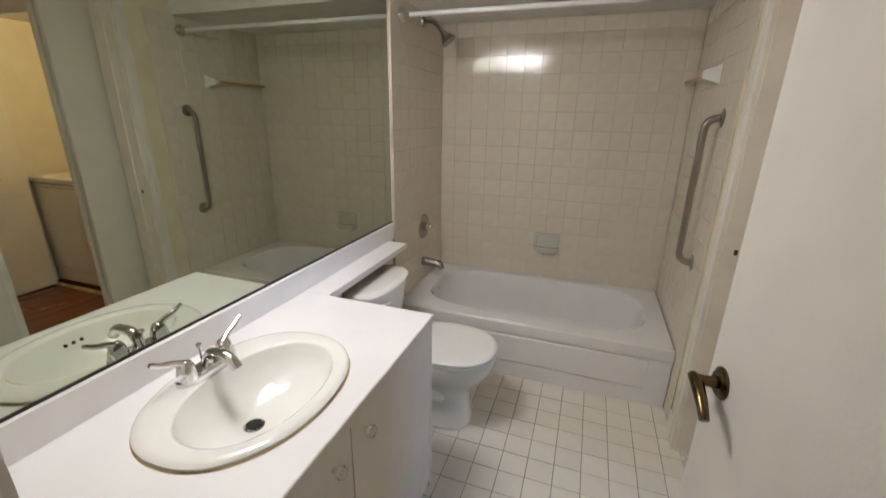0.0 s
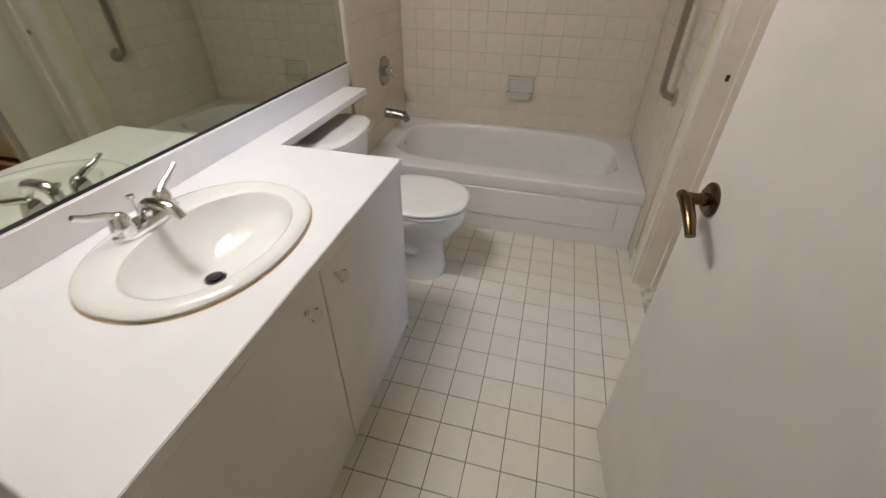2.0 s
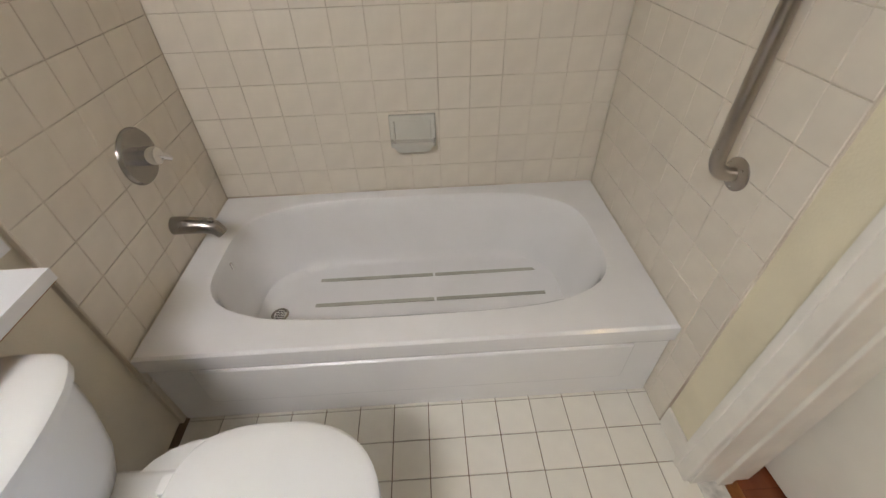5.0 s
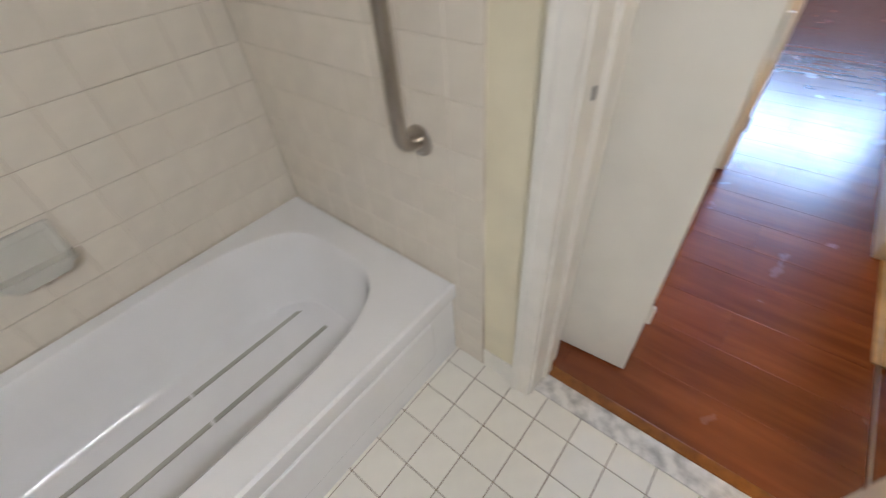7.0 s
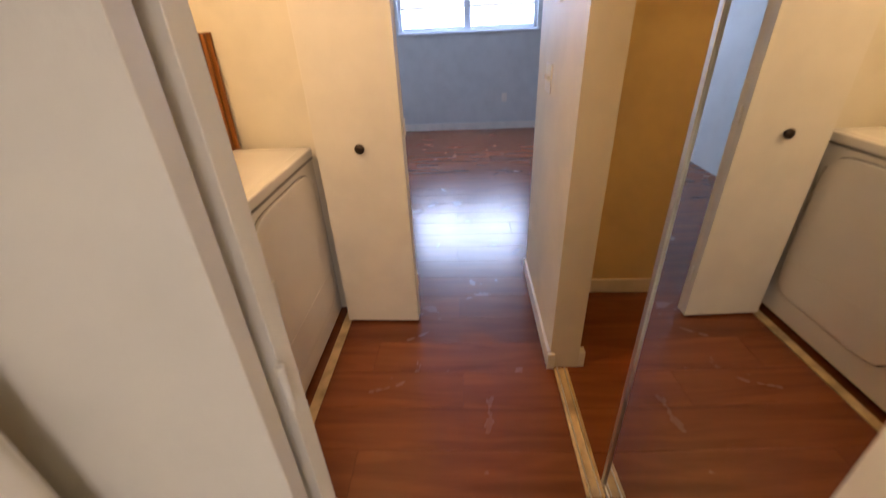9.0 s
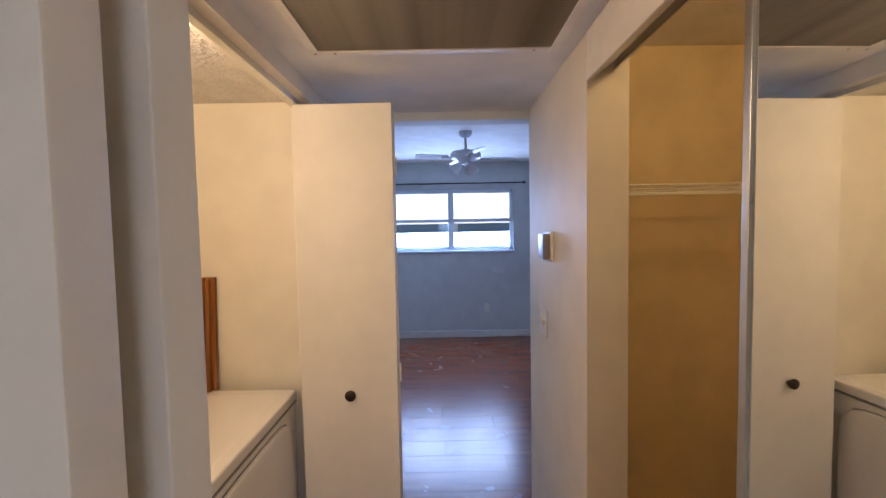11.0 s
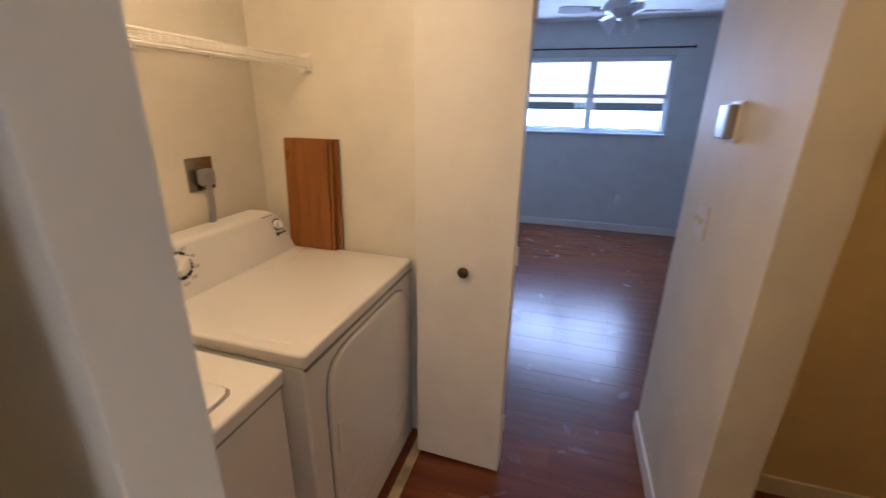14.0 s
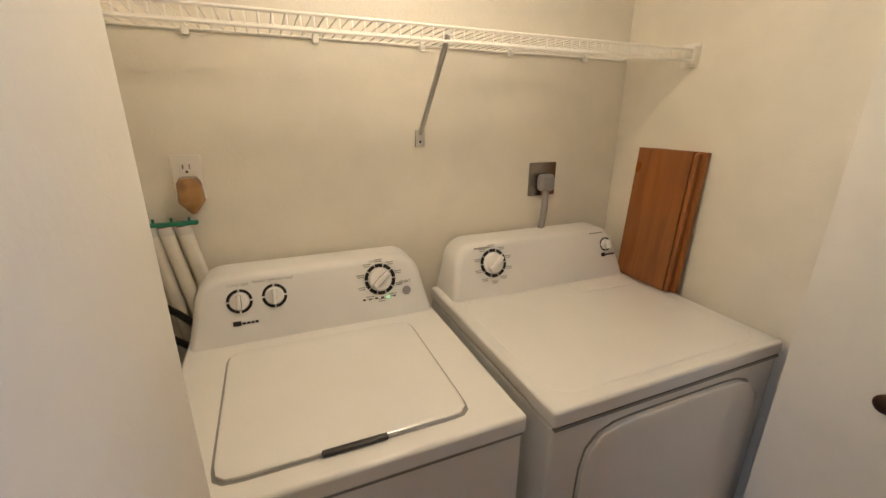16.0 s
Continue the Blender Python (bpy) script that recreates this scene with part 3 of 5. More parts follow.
def towel_bar():
    g = thing("towel_bar", (XR, 2.93, 1.6), "brass towel rod on a white ceramic post", "towel bar")
    b = rings([[(XR, 2.83 + a * 0.045, 1.625 + c * 0.045) for a, c in ((-1, -1), (1, -1), (1, 1), (-1, 1))],
               [(XR - 0.02, 2.83 + a * 0.032, 1.625 + c * 0.032) for a, c in ((-1, -1), (1, -1), (1, 1), (-1, 1))],
               [(XR - 0.06, 2.83 + a * 0.02, 1.625 + c * 0.02) for a, c in ((-1, -1), (1, -1), (1, 1), (-1, 1))],
               [(XR - 0.07, 2.83 + a * 0.016, 1.625 + c * 0.016) for a, c in ((-1, -1), (1, -1), (1, 1), (-1, 1))]])
    bmesh.ops.bevel(b, geom=b.edges[:], offset=0.004, segments=2, affect="EDGES")
    part("post", b, CERAMIC, g, "white ceramic post")
    part("rod", tube([(XR - 0.05, 2.845, 1.625), (XR - 0.05, 3.29, 1.625)], 0.0095, 12), BRIGHTBRASS, g, "tarnished brass rod")


def soap_dish():
    x, z = -0.20, 0.60
    s = thing("soap_dish", (x, YB, z - 0.065), "grey-white ceramic soap dish set in tile", "soap dish")
    f = box((x - 0.085, YB - 0.016, z + 0.045), (x + 0.085, YB, z + 0.068), 0.005)
    box((x - 0.085, YB - 0.016, z - 0.06), (x - 0.066, YB, z + 0.05), 0.005, bm=f)
    box((x + 0.066, YB - 0.016, z - 0.06), (x + 0.085, YB, z + 0.05), 0.005, bm=f)
    box((x - 0.07, YB - 0.006, z - 0.05), (x + 0.07, YB, z + 0.05), 0.001, bm=f)
    part("frame", f, SOAPCER, s)
    tr = rings([[(x + a * 0.08, YB - b, z - 0.066) for a, b in ((-0.8, 0.0), (0.8, 0.0), (0.7, 0.045), (-0.7, 0.045))],
                [(x + a * 0.085, YB - b, z - 0.03) for a, b in ((-1, 0.0), (1, 0.0), (0.9, 0.06), (-0.9, 0.06))],
                [(x + a * 0.085, YB - b, z - 0.018) for a, b in ((-1, 0.0), (1, 0.0), (0.9, 0.06), (-0.9, 0.06))],
                [(x + a * 0.07, YB - b, z - 0.03) for a, b in ((-1, 0.004), (1, 0.004), (0.9, 0.05), (-0.9, 0.05))]])
    bmesh.ops.bevel(tr, geom=tr.edges[:], offset=0.003, segments=2, affect="EDGES")
    part("tray", tr, SOAPCER, s)


def shower_rod():
    r = thing("shower_rod", (0, 2.64, 1.91), "white shower curtain rod with chrome end flanges", "shower rod")
    part("rod", tube([(XL + 0.02, 2.66, 1.915), (XR - 0.02, 2.66, 1.915)], 0.0125, 14), TUBWHITE, r)
    for x, s in ((XL, 1), (XR, -1)):
        part("flange", lathe([(0.036, 0), (0.036, 0.006), (0.026, 0.018), (0.018, 0.02), (0.018, 0.05), (0.014, 0.052)], (x, 2.66, 1.915), (s, 0, 0), 26), CHROME, r, "chrome end flange")


for f in (wall_fixture_valve, tub_spout, shower_head, grab_bar, towel_bar, soap_dish, shower_rod):
    f()


def toilet():
    cy = 2.12
    t = thing("toilet", (-0.55, cy, 0), "white two-piece toilet with closed lid", "toilet")
    def egg(z, xb, xf, w, p=2.2):
        cx, rx = (xb + xf) / 2, (xf - xb) / 2
        out = oval(cx, cy, z, rx, w, 48, p)
        back = oval(cx, cy, z, rx, w, 48, 3.4)
        return [q if q.x >= cx else r for q, r in zip(out, back)]
    b = rings([egg(0.0, -0.82, -0.385, 0.115, 3), egg(0.02, -0.82, -0.38, 0.118, 3), egg(0.035, -0.81, -0.385, 0.108, 3), egg(0.15, -0.80, -0.395, 0.098, 2.6), egg(0.21, -0.80, -0.375, 0.11, 2.4),
               egg(0.265, -0.80, -0.32, 0.148), egg(0.315, -0.80, -0.292, 0.175), egg(0.355, -0.80, -0.283, 0.183), egg(0.372, -0.80, -0.283, 0.184), egg(0.38, -0.80, -0.288, 0.18)])
    bowl = part("bowl", b, CERAMIC, t)
    part("deck", box((-0.90, cy - 0.12, 0.30), (-0.68, cy + 0.12, 0.385), 0.02, 3), CERAMIC, t)
    tr = tube([(-0.80, cy - 0.09, 0.06), (-0.68, cy - 0.105, 0.13), (-0.58, cy - 0.095, 0.20), (-0.50, cy - 0.085, 0.16)], [0.045, 0.05, 0.05, 0.03], 16)
    part("trapway", tr, CERAMIC, t)
    for s in (-1, 1):
        part("bolt_cap", lathe([(0.016, 0), (0.015, 0.012), (0.008, 0.02), (0, 0.021)], (-0.60, cy + s * 0.125, 0.018), (0, 0, 1), 16), SEATWHITE, t)
    part("seat", rings([egg(0.3835, -0.68, -0.292, 0.17), egg(0.387, -0.692, -0.278, 0.183), egg(0.394, -0.692, -0.278, 0.183), egg(0.398, -0.68, -0.292, 0.17)]), SEATWHITE, t)
    part("lid", rings([egg(0.4005, -0.68, -0.292, 0.17), egg(0.405, -0.698, -0.278, 0.184), egg(0.412, -0.698, -0.278, 0.184), egg(0.419, -0.69, -0.286, 0.177), egg(0.422, -0.66, -0.30, 0.15), egg(0.423, -0.55, -0.42, 0.06)]), SEATWHITE, t, "closed white toilet lid")
    for s in (-1, 1):
        part("hinge", box((-0.715, cy + s * 0.075 - 0.02, 0.385), (-0.68, cy + s * 0.075 + 0.02, 0.412), 0.006), SEATWHITE, t)
    def tank(z, d, w):
        return oval(-0.965 + d / 2, cy, z, d / 2, w, 48, 3.2)
    part("tank", rings([tank(0.372, 0.13, 0.125), tank(0.385, 0.15, 0.145), tank(0.45, 0.168, 0.168), tank(0.55, 0.18, 0.188), tank(0.643, 0.186, 0.199)]), CERAMIC, t)
    def tlid(z, x0, x1, w):
        return [Vector((p.x + (0.03 * (1 - ((p.y - cy) / w) ** 2) if p.x > (x0 + x1) / 2 else 0), p.y, p.z)) for p in oval((x0 + x1) / 2, cy, z, (x1 - x0) / 2, w, 48, 4.5)]
    part("tank_lid", rings([tlid(0.644, -0.962, -0.80, 0.201), tlid(0.649, -0.968, -0.79, 0.21), tlid(0.667, -0.968, -0.79, 0.21), tlid(0.677, -0.962, -0.80, 0.201), tlid(0.681, -0.94, -0.825, 0.176)]), CERAMIC, t, "white porcelain tank lid")
    lv = tube([(-0.81, cy - 0.155, 0.615), (-0.778, cy - 0.155, 0.615), (-0.770, cy - 0.125, 0.613), (-0.768, cy - 0.085, 0.608)], [0.013, 0.012, 0.011, 0.008], 12)
    part("flush_lever", lv, SEATWHITE, t, "white flush lever")
    v = lathe([(0.014, 0), (0.014, 0.03), (0.02, 0.032), (0.02, 0.05), (0.0, 0.052)], (-0.80, 1.935, 0.14), (1, -0.1, 0), 16)
    part("supply_valve", v, CHROME, t, "chrome water supply valve")
    part("supply_hose", tube([(-0.79, 1.935, 0.14), (-0.79, 1.94, 0.22), (-0.86, 1.97, 0.30), (-0.87, 1.98, 0.38)], 0.006, 8), BRACE, t)


toilet()


def paper_holder():
    p = thing("paper_holder", (-0.55, 1.74, 0.56), "white paper holder with chrome end on the cabinet side", "paper holder")
    part("roller", tube([(-0.615, 1.752, 0.56), (-0.485, 1.752, 0.56)], 0.021, 18), SEATWHITE, p)
    part("end_cap", lathe([(0.021, 0), (0.022, 0.006), (0.016, 0.008), (0.012, 0.003), (0, 0.003)], (-0.485, 1.752, 0.56), (1, 0, 0), 20), CHROME, p, "chrome end cap")
    part("bracket", box((-0.60, 1.712, 0.545), (-0.56, 1.745, 0.575), 0.004), CHROME, p)


paper_holder()


def vanity():
    x1 = -0.438
    v = thing("vanity_cabinet", (-0.74, 1.27, 0), "white laminate vanity cabinet with two doors", "cabinet")
    y0, y1 = Y0 + 0.004, 1.698
    body = box((XM, y0, 0.0), (x1 - 0.02, y1, 0.60), 0.001)
    part("carcass", body, CABINET, v)
    part("end_panel", box((XM, y1, 0), (x1, y1 + 0.018, ZC - 0.03), 0.001), CABINET, v)
    part("top_rail", box((x1 - 0.04, y0, 0.62), (x1 - 0.021, y1, ZC - 0.03), 0.001), CABINET, v)
    for a, b, k in ((y0 + 0.003, 1.176, 1.10), (1.180, y1 - 0.001, 1.235)):
        d = part("door", box((x1 - 0.018, a, 0.03), (x1, b, ZC - 0.036), 0.0015), CABINET, v)
        kn = lathe([(0.006, 0), (0.006, 0.012), (0.013, 0.016), (0.016, 0.024), (0.012, 0.032), (0.0, 0.034)], (x1, k, 0.672), (1, 0, 0), 20)
        part("knob", kn, ACRYLIC, d, "clear acrylic knob")
    c = thing("vanity_countertop", (-0.74, 1.27, ZC - 0.03), "white laminate countertop with narrow ledge over toilet", "countertop")
    sx, sy, n = -0.715, 1.178, 56
    xf, ya, yb = -0.436, Y0 + 0.002, 1.722
    sl = rings([oval(sx, sy, ZC - 0.03, 0.192, 0.246, n), boxed(XM, xf, ya, yb, ZC - 0.03, sx, sy, n), boxed(XM, xf, ya, yb, ZC - 0.001, sx, sy, n), boxed(XM, xf - 0.001, ya, yb - 0.001, ZC, sx, sy, n), oval(sx, sy, ZC, 0.192, 0.246, n)], False, False)
    part("slab", sl, LAMINATE, c)
    lg = box((XM, yb, ZC - 0.028), (-0.868, 2.455, ZC), 0.001)
    led = part("ledge", lg, LAMINATE, c)
    part("raw_edge", box((XM, yb + 0.002, ZC - 0.033), (-0.873, 2.45, ZC - 0.0285)), RAWBOARD, c, "raw brown particleboard underside")
    part("backsplash", box((XM, ya, ZC + 0.0005), (XM + 0.02, 2.515, ZC + 0.088), 0.0015), LAMINATE, c)
    part("front_edge", box((xf, ya, ZC - 0.03), (xf + 0.002, yb, ZC - 0.002), 0.0005), CABINET, c)
    # sink
    s = thing("sink", (sx, sy, ZC), "white oval porcelain drop-in sink", "sink")
    R = lambda z, rx, ry, dx=0.0: oval(sx + dx, sy - (0.02 if rx < 0.1 else 0), z, rx, ry, 64, 2.15)
    sk = rings([R(ZC + 0.0005, 0.209, 0.263), R(ZC + 0.010, 0.212, 0.267), R(ZC + 0.016, 0.207, 0.261), R(ZC + 0.018, 0.195, 0.248), R(ZC + 0.016, 0.155, 0.219, 0.022), R(ZC + 0.010, 0.146, 0.209, 0.022),
                R(ZC - 0.02, 0.138, 0.198, 0.02), R(ZC - 0.06, 0.118, 0.168, 0.014), R(ZC - 0.088, 0.08, 0.110, 0.008), R(ZC - 0.1, 0.045, 0.055, 0.002), R(ZC - 0.103, 0.024, 0.024, 0.0)], False, True)
    part("basin", sk, CERAMIC, s)
    dr = part("drain", lathe([(0.026, 0), (0.026, 0.004), (0.021, 0.005), (0.019, 0.001), (0, 0.001)], (sx, sy - 0.02, ZC - 0.104), (0, 0, 1), 24), CHROME, s, "chrome pop-up drain")
    part("stopper", lathe([(0.015, 0), (0.016, 0.006), (0.0, 0.009)], (sx, sy - 0.02, ZC - 0.102), (0, 0, 1), 20), BLACK, dr)
    for k in (-1, 0, 1):
        a = sy + k * 0.022
        part("overflow_hole", lathe([(0.006, 0), (0.005, 0.003)], (sx + 0.022 + 0.1345, a, ZC - 0.022), (-1, 0, 0.25), 12), BLACK, s)
    caulk = rings([oval(sx, sy, ZC + 0.0002, 0.215, 0.270, 64, 2.15), oval(sx, sy, ZC + 0.003, 0.2115, 0.2665, 64, 2.15)], False, False)
    part("caulk", caulk, RAWPINE, s, "yellowed caulk line")
    # faucet
    fx, fz = -0.868, ZC + 0.017
    f = thing("faucet", (fx, sy, fz), "chrome two-handle bathroom faucet", "faucet")
    base = rings([oval(fx, sy, fz, 0.027, 0.088, 40, 2.6), oval(fx, sy, fz + 0.012, 0.027, 0.088, 40, 2.6), oval(fx, sy, fz + 0.02, 0.02, 0.078, 40, 2.6)])
    part("base", base, CHROME, f)
    for k in (-1, 1):
        y = sy + k * 0.058
        hd = part("handle", lathe([(0.026, 0.012), (0.024, 0.03), (0.019, 0.05), (0.012, 0.06), (0.0, 0.063)], (fx, y, fz), (0, 0, 1), 24), CHROME, f)
        part("lever", tube([(fx, y, fz + 0.052), (fx - 0.004, y + k * 0.022, fz + 0.066), (fx - 0.008, y + k * 0.05, fz + 0.076), (fx - 0.01, y + k * 0.075, fz + 0.092)], [0.010, 0.0085, 0.0075, 0.0055], 12), CHROME, hd)
    sp = tube(bend([(fx, sy, fz + 0.012), (fx + 0.015, sy, fz + 0.058), (fx + 0.085, sy, fz + 0.058), (fx + 0.105, sy, fz + 0.03)], 0.022), 0.0145, 16)
    part("spout", sp, CHROME, f)
    part("lift_rod", lathe([(0.003, 0), (0.003, 0.05), (0.008, 0.055), (0.008, 0.062), (0, 0.064)], (fx - 0.018, sy, fz + 0.01), (0, 0, 1), 14), CHROME, f)
    mi = thing("wall_mirror", (XM, 1.6, ZC + 0.09), "large frameless wall mirror above the vanity", "mirror")
    part("mirror_glass", box((XM, Y0 + 0.01, ZC + 0.097), (XM + 0.006, 2.525, 2.08)), MIRROR, mi)
    part("edge_channel", box((XM, Y0 + 0.01, ZC + 0.0885), (XM + 0.008, 2.528, ZC + 0.097), 0.001), BLACK, mi)
    part("edge_strip", box((XM, 2.525, ZC + 0.097), (XM + 0.008, 2.533, 2.08), 0.001), TRIM, mi)


vanity()
cl = thing("vanity_light", (XM, 1.35, 1.95), "white vanity light bar with lit globe bulbs", "wall lamp")
part("backplate", box((XM, 0.98, 2.085), (XM + 0.03, 1.72, 2.19), 0.006), CHROME, cl)
for k in range(4):
    part("bulb", lathe([(0.016, 0.0), (0.018, 0.02), (0.045, 0.05), (0.055, 0.085), (0.04, 0.12), (0.0, 0.135)], (XM + 0.03, 1.08 + 0.18 * k, 2.137), (1, 0, 0), 20), DIFFUSER, cl, "lit globe bulb")


# ---- hall, laundry, closet ----
def bifold(name, pivot, fold, fold2, guide, knob_t, label):
    b = thing(name, (fold[0], fold[1], 0), label, "bifold door")
    for a, c, k in ((pivot, fold, None), (fold2, guide, knob_t)):
        A, C = Vector((*a, 0)), Vector((*c, 0))
        n = (C - A).length
        w = (C - A).normalized()
        m = Matrix.Translation(A) @ Matrix.Rotation(math.atan2(w.y, w.x), 4, "Z")
        leaf = part("leaf", moved(box((0.002, -0.0165, 0.014), (n - 0.002, 0.0165, 2.03), 0.002), m), LEAFPAINT, b)
        if k is not None:
            u, s, z = k
            part("knob", moved(lathe([(0.008, 0), (0.008, 0.012), (0.02, 0.018), (0.021, 0.026), (0.014, 0.032), (0, 0.033)], (n * u, s * 0.0165, z), (0, s, 0), 24), m), BRONZE, leaf, "dark bronze round knob")
    for z in (0.25, 1.0, 1.8):
        h = part("hinge", tube([((fold[0] + fold2[0]) / 2, fold[1] - 0.004, z - 0.035), ((fold[0] + fold2[0]) / 2, fold[1] - 0.004, z + 0.035)], 0.006, 10), TRIM, b, "paint-covered hinge")
    return b


bifold("bifold_door", (0.762, LY), (0.796, 2.06), (0.865, 2.064), (0.917, LY), None, "white flat bifold closet door folded open")
bifold("bifold_door", (2.275, LY), (2.212, 2.09), (2.178, 2.09), (2.185, LY), (0.48, 1, 0.93), "white flat bifold closet door with dark knob, folded")


def console(name, x0, x1, yb, z, parent):
    """Slanted control panel with rounded top corners."""
    n, loops = 14, []
    h, yf, w = 0.172, yb - 0.155, x1 - x0
    def outline(y_low, y_high, inset):
        pts = [(x0 + inset, 0.0)]
        r = 0.075
        for k in range(n + 1):
            a = math.pi - (math.pi / 2) * k / n
            pts.append((x0 + inset + 0.022 + r + r * math.cos(a), h - inset - r + r * math.sin(a)))
        for k in range(n + 1):
            a = math.pi / 2 - (math.pi / 2) * k / n
            pts.append((x1 - inset - 0.022 - r + r * math.cos(a), h - inset - r + r * math.sin(a)))
        pts.append((x1 - inset, 0.0))
        return [Vector((px, y_low + (y_high - y_low) * (pz / h), z + pz)) for px, pz in pts]
    loops = [outline(yb, yb, 0.0), outline(yf + 0.03, yf + 0.085, 0.0), outline(yf + 0.012, yf + 0.067, 0.004), outline(yf, yf + 0.055, 0.016)]
    return part(name, rings(loops), APPLSIDE, parent), yf


def dial(parent, where, slant, r, big, name="dial"):
    m = Matrix.Translation(where) @ Matrix.Rotation(slant, 4, "X")
    cuts = 10 if big else 4
    d = part(name, moved(lathe([(r * 0.98, 0), (r * 0.95, 0.008), (r * 0.82, 0.013), (0, 0.014)], (0, 0, 0), (0, 0, 1), 30), m), APPL, parent, "white round dial")
    for k in range(cuts):
        ring = bmesh.new()
        a0, a1 = 2 * math.pi * (k + 0.06) / cuts, 2 * math.pi * (k + 0.94) / cuts
        vs = [[ring.verts.new((q * math.cos(a0 + (a1 - a0) * i / 5), q * math.sin(a0 + (a1 - a0) * i / 5), 0.0012)) for i in range(6)] for q in (r, r * 1.28)]
        for i in range(5):
            ring.faces.new((vs[0][i], vs[0][i + 1], vs[1][i + 1], vs[1][i]))
        bmesh.ops.recalc_face_normals(ring, faces=ring.faces)
        part("scale_mark", moved(ring, m), BLACK, d, "black scale segment")
    part("grip", moved(moved(box((-r * 0.22, -r * 0.85, 0.010), (r * 0.22, r * 0.85, 0.03), 0.004), Matrix.Rotation(-0.9 if big else 0.0, 4, "Z")), m), APPL, d)
    if big:
        for k in range(cuts):
            a = 2 * math.pi * (k + 0.5) / cuts
            q = r * 1.62
            for j in range(2):
                part("printed_mark", moved(box((q * math.cos(a) - 0.013 + 0.003 * j, q * math.sin(a) - 0.0015 - 0.006 * j, 0.0006), (q * math.cos(a) + 0.011 - 0.002 * j, q * math.sin(a) + 0.0012 - 0.006 * j, 0.0011)), m), GREYPRINT, parent)


def washer():
    x0, x1, yf, yb, z = 0.80, 1.472, 2.543, 3.212, 0.905
    w = thing("washing_machine", ((x0 + x1) / 2, 2.8, 0), "white top-load washing machine with control dials", "washing machine")
    part("body", box((x0, yf + 0.012, 0.02), (x1, yb, z - 0.045), 0.008, 3), APPL, w)
    top = box((x0 - 0.002, yf, z - 0.043), (x1 + 0.002, yb, z), 0.009, 3)
    part("top", top, APPL, w)
    lx0, lx1, ly0, ly1 = x0 + 0.104, x1 - 0.104, yf + 0.052, yb - 0.207
    cx, cy = (lx0 + lx1) / 2, (ly0 + ly1) / 2
    g = rings([oval(cx, cy, z + 0.0005, (lx1 - lx0) / 2 + 0.006, (ly1 - ly0) / 2 + 0.006, 96, 16), oval(cx, cy, z + 0.001, (lx1 - lx0) / 2 + 0.005, (ly1 - ly0) / 2 + 0.005, 96, 16)])
    part("lid_gap", g, GREYPL, w)
    ld = rings([oval(cx, cy, z + 0.0012, (lx1 - lx0) / 2, (ly1 - ly0) / 2, 96, 16), oval(cx, cy, z + 0.007, (lx1 - lx0) / 2, (ly1 - ly0) / 2, 96, 16), oval(cx, cy, z + 0.010, (lx1 - lx0) / 2 - 0.006, (ly1 - ly0) / 2 - 0.006, 96, 16), oval(cx, cy, z + 0.0105, (lx1 - lx0) / 2 - 0.04, (ly1 - ly0) / 2 - 0.04, 96, 16)])
    lid = part("lid", ld, APPL, w)
    part("finger_notch", box((cx - 0.06, ly0 - 0.009, z + 0.001), (cx + 0.06, ly0 + 0.003, z + 0.0108), 0.003), BLACK, lid, "dark finger notch")
    part("front_seam", box((x0 + 0.004, yf + 0.006, z - 0.05), (x1 - 0.004, yf + 0.014, z - 0.043)), GREYPL, w)
    c, y = console("control_panel", x0 + 0.005, x1 - 0.005, yb, z, w)
    sl = math.atan2(0.172, 0.055)
    def on(u, h):
        return Vector((x0 + u, y + 0.055 * h / 0.172 - 0.0012, z + h))
    dial(w, on(0.136, 0.107), sl, 0.025, False)
    dial(w, on(0.222, 0.109), sl, 0.025, False)
    dial(w, on(0.513, 0.112), sl, 0.036, True)
    part("start_button", moved(lathe([(0.013, 0), (0.012, 0.004), (0, 0.005)], (0, 0, 0), (0, 0, 1), 20), Matrix.Translation(on(0.59, 0.07)) @ Matrix.Rotation(sl, 4, "X")), GREYPL, c, "grey start button")
    words("lettering", "START", Matrix.Translation(on(0.588, 0.095)) @ Matrix.Rotation(sl, 4, "X"), 0.012, GREYPL, c)
    words("lettering", "WASH TEMPERATURE", Matrix.Translation(on(0.222, 0.15)) @ Matrix.Rotation(sl, 4, "X"), 0.0105, GREYPRINT, c)
    words("lettering", "LOAD SIZE", Matrix.Translation(on(0.136, 0.148)) @ Matrix.Rotation(sl, 4, "X"), 0.0105, GREYPRINT, c)
    words("lettering", "NORMAL", Matrix.Translation(on(0.505, 0.164)) @ Matrix.Rotation(sl, 4, "X"), 0.0095, GREYPRINT, c)
    for k in range(6):
        part("indicator_light", moved(box((-0.004, -0.0025, 0), (0.004, 0.0025, 0.001)), Matrix.Translation(on(0.46 + k * 0.018, 0.06)) @ Matrix.Rotation(sl, 4, "X")), GREENLED if k == 4 else BLACK, c)
    mk = bmesh.new()
    for k, (a, b) in enumerate(((-0.034, -0.012), (-0.010, 0.0), (0.002, 0.012), (0.014, 0.023), (0.025, 0.034))):
        box((a * 0.9, -0.002 if k else -0.004, 0), (b * 0.9, 0.0035 if k else 0.008, 0.0008), bm=mk)
    part("emblem", moved(mk, Matrix.Translation(on(0.145, 0.05)) @ Matrix.Rotation(sl, 4, "X") @ Matrix.Shear("XZ", 4, (0, 0))), BLACK, c, "dark emblem bars")


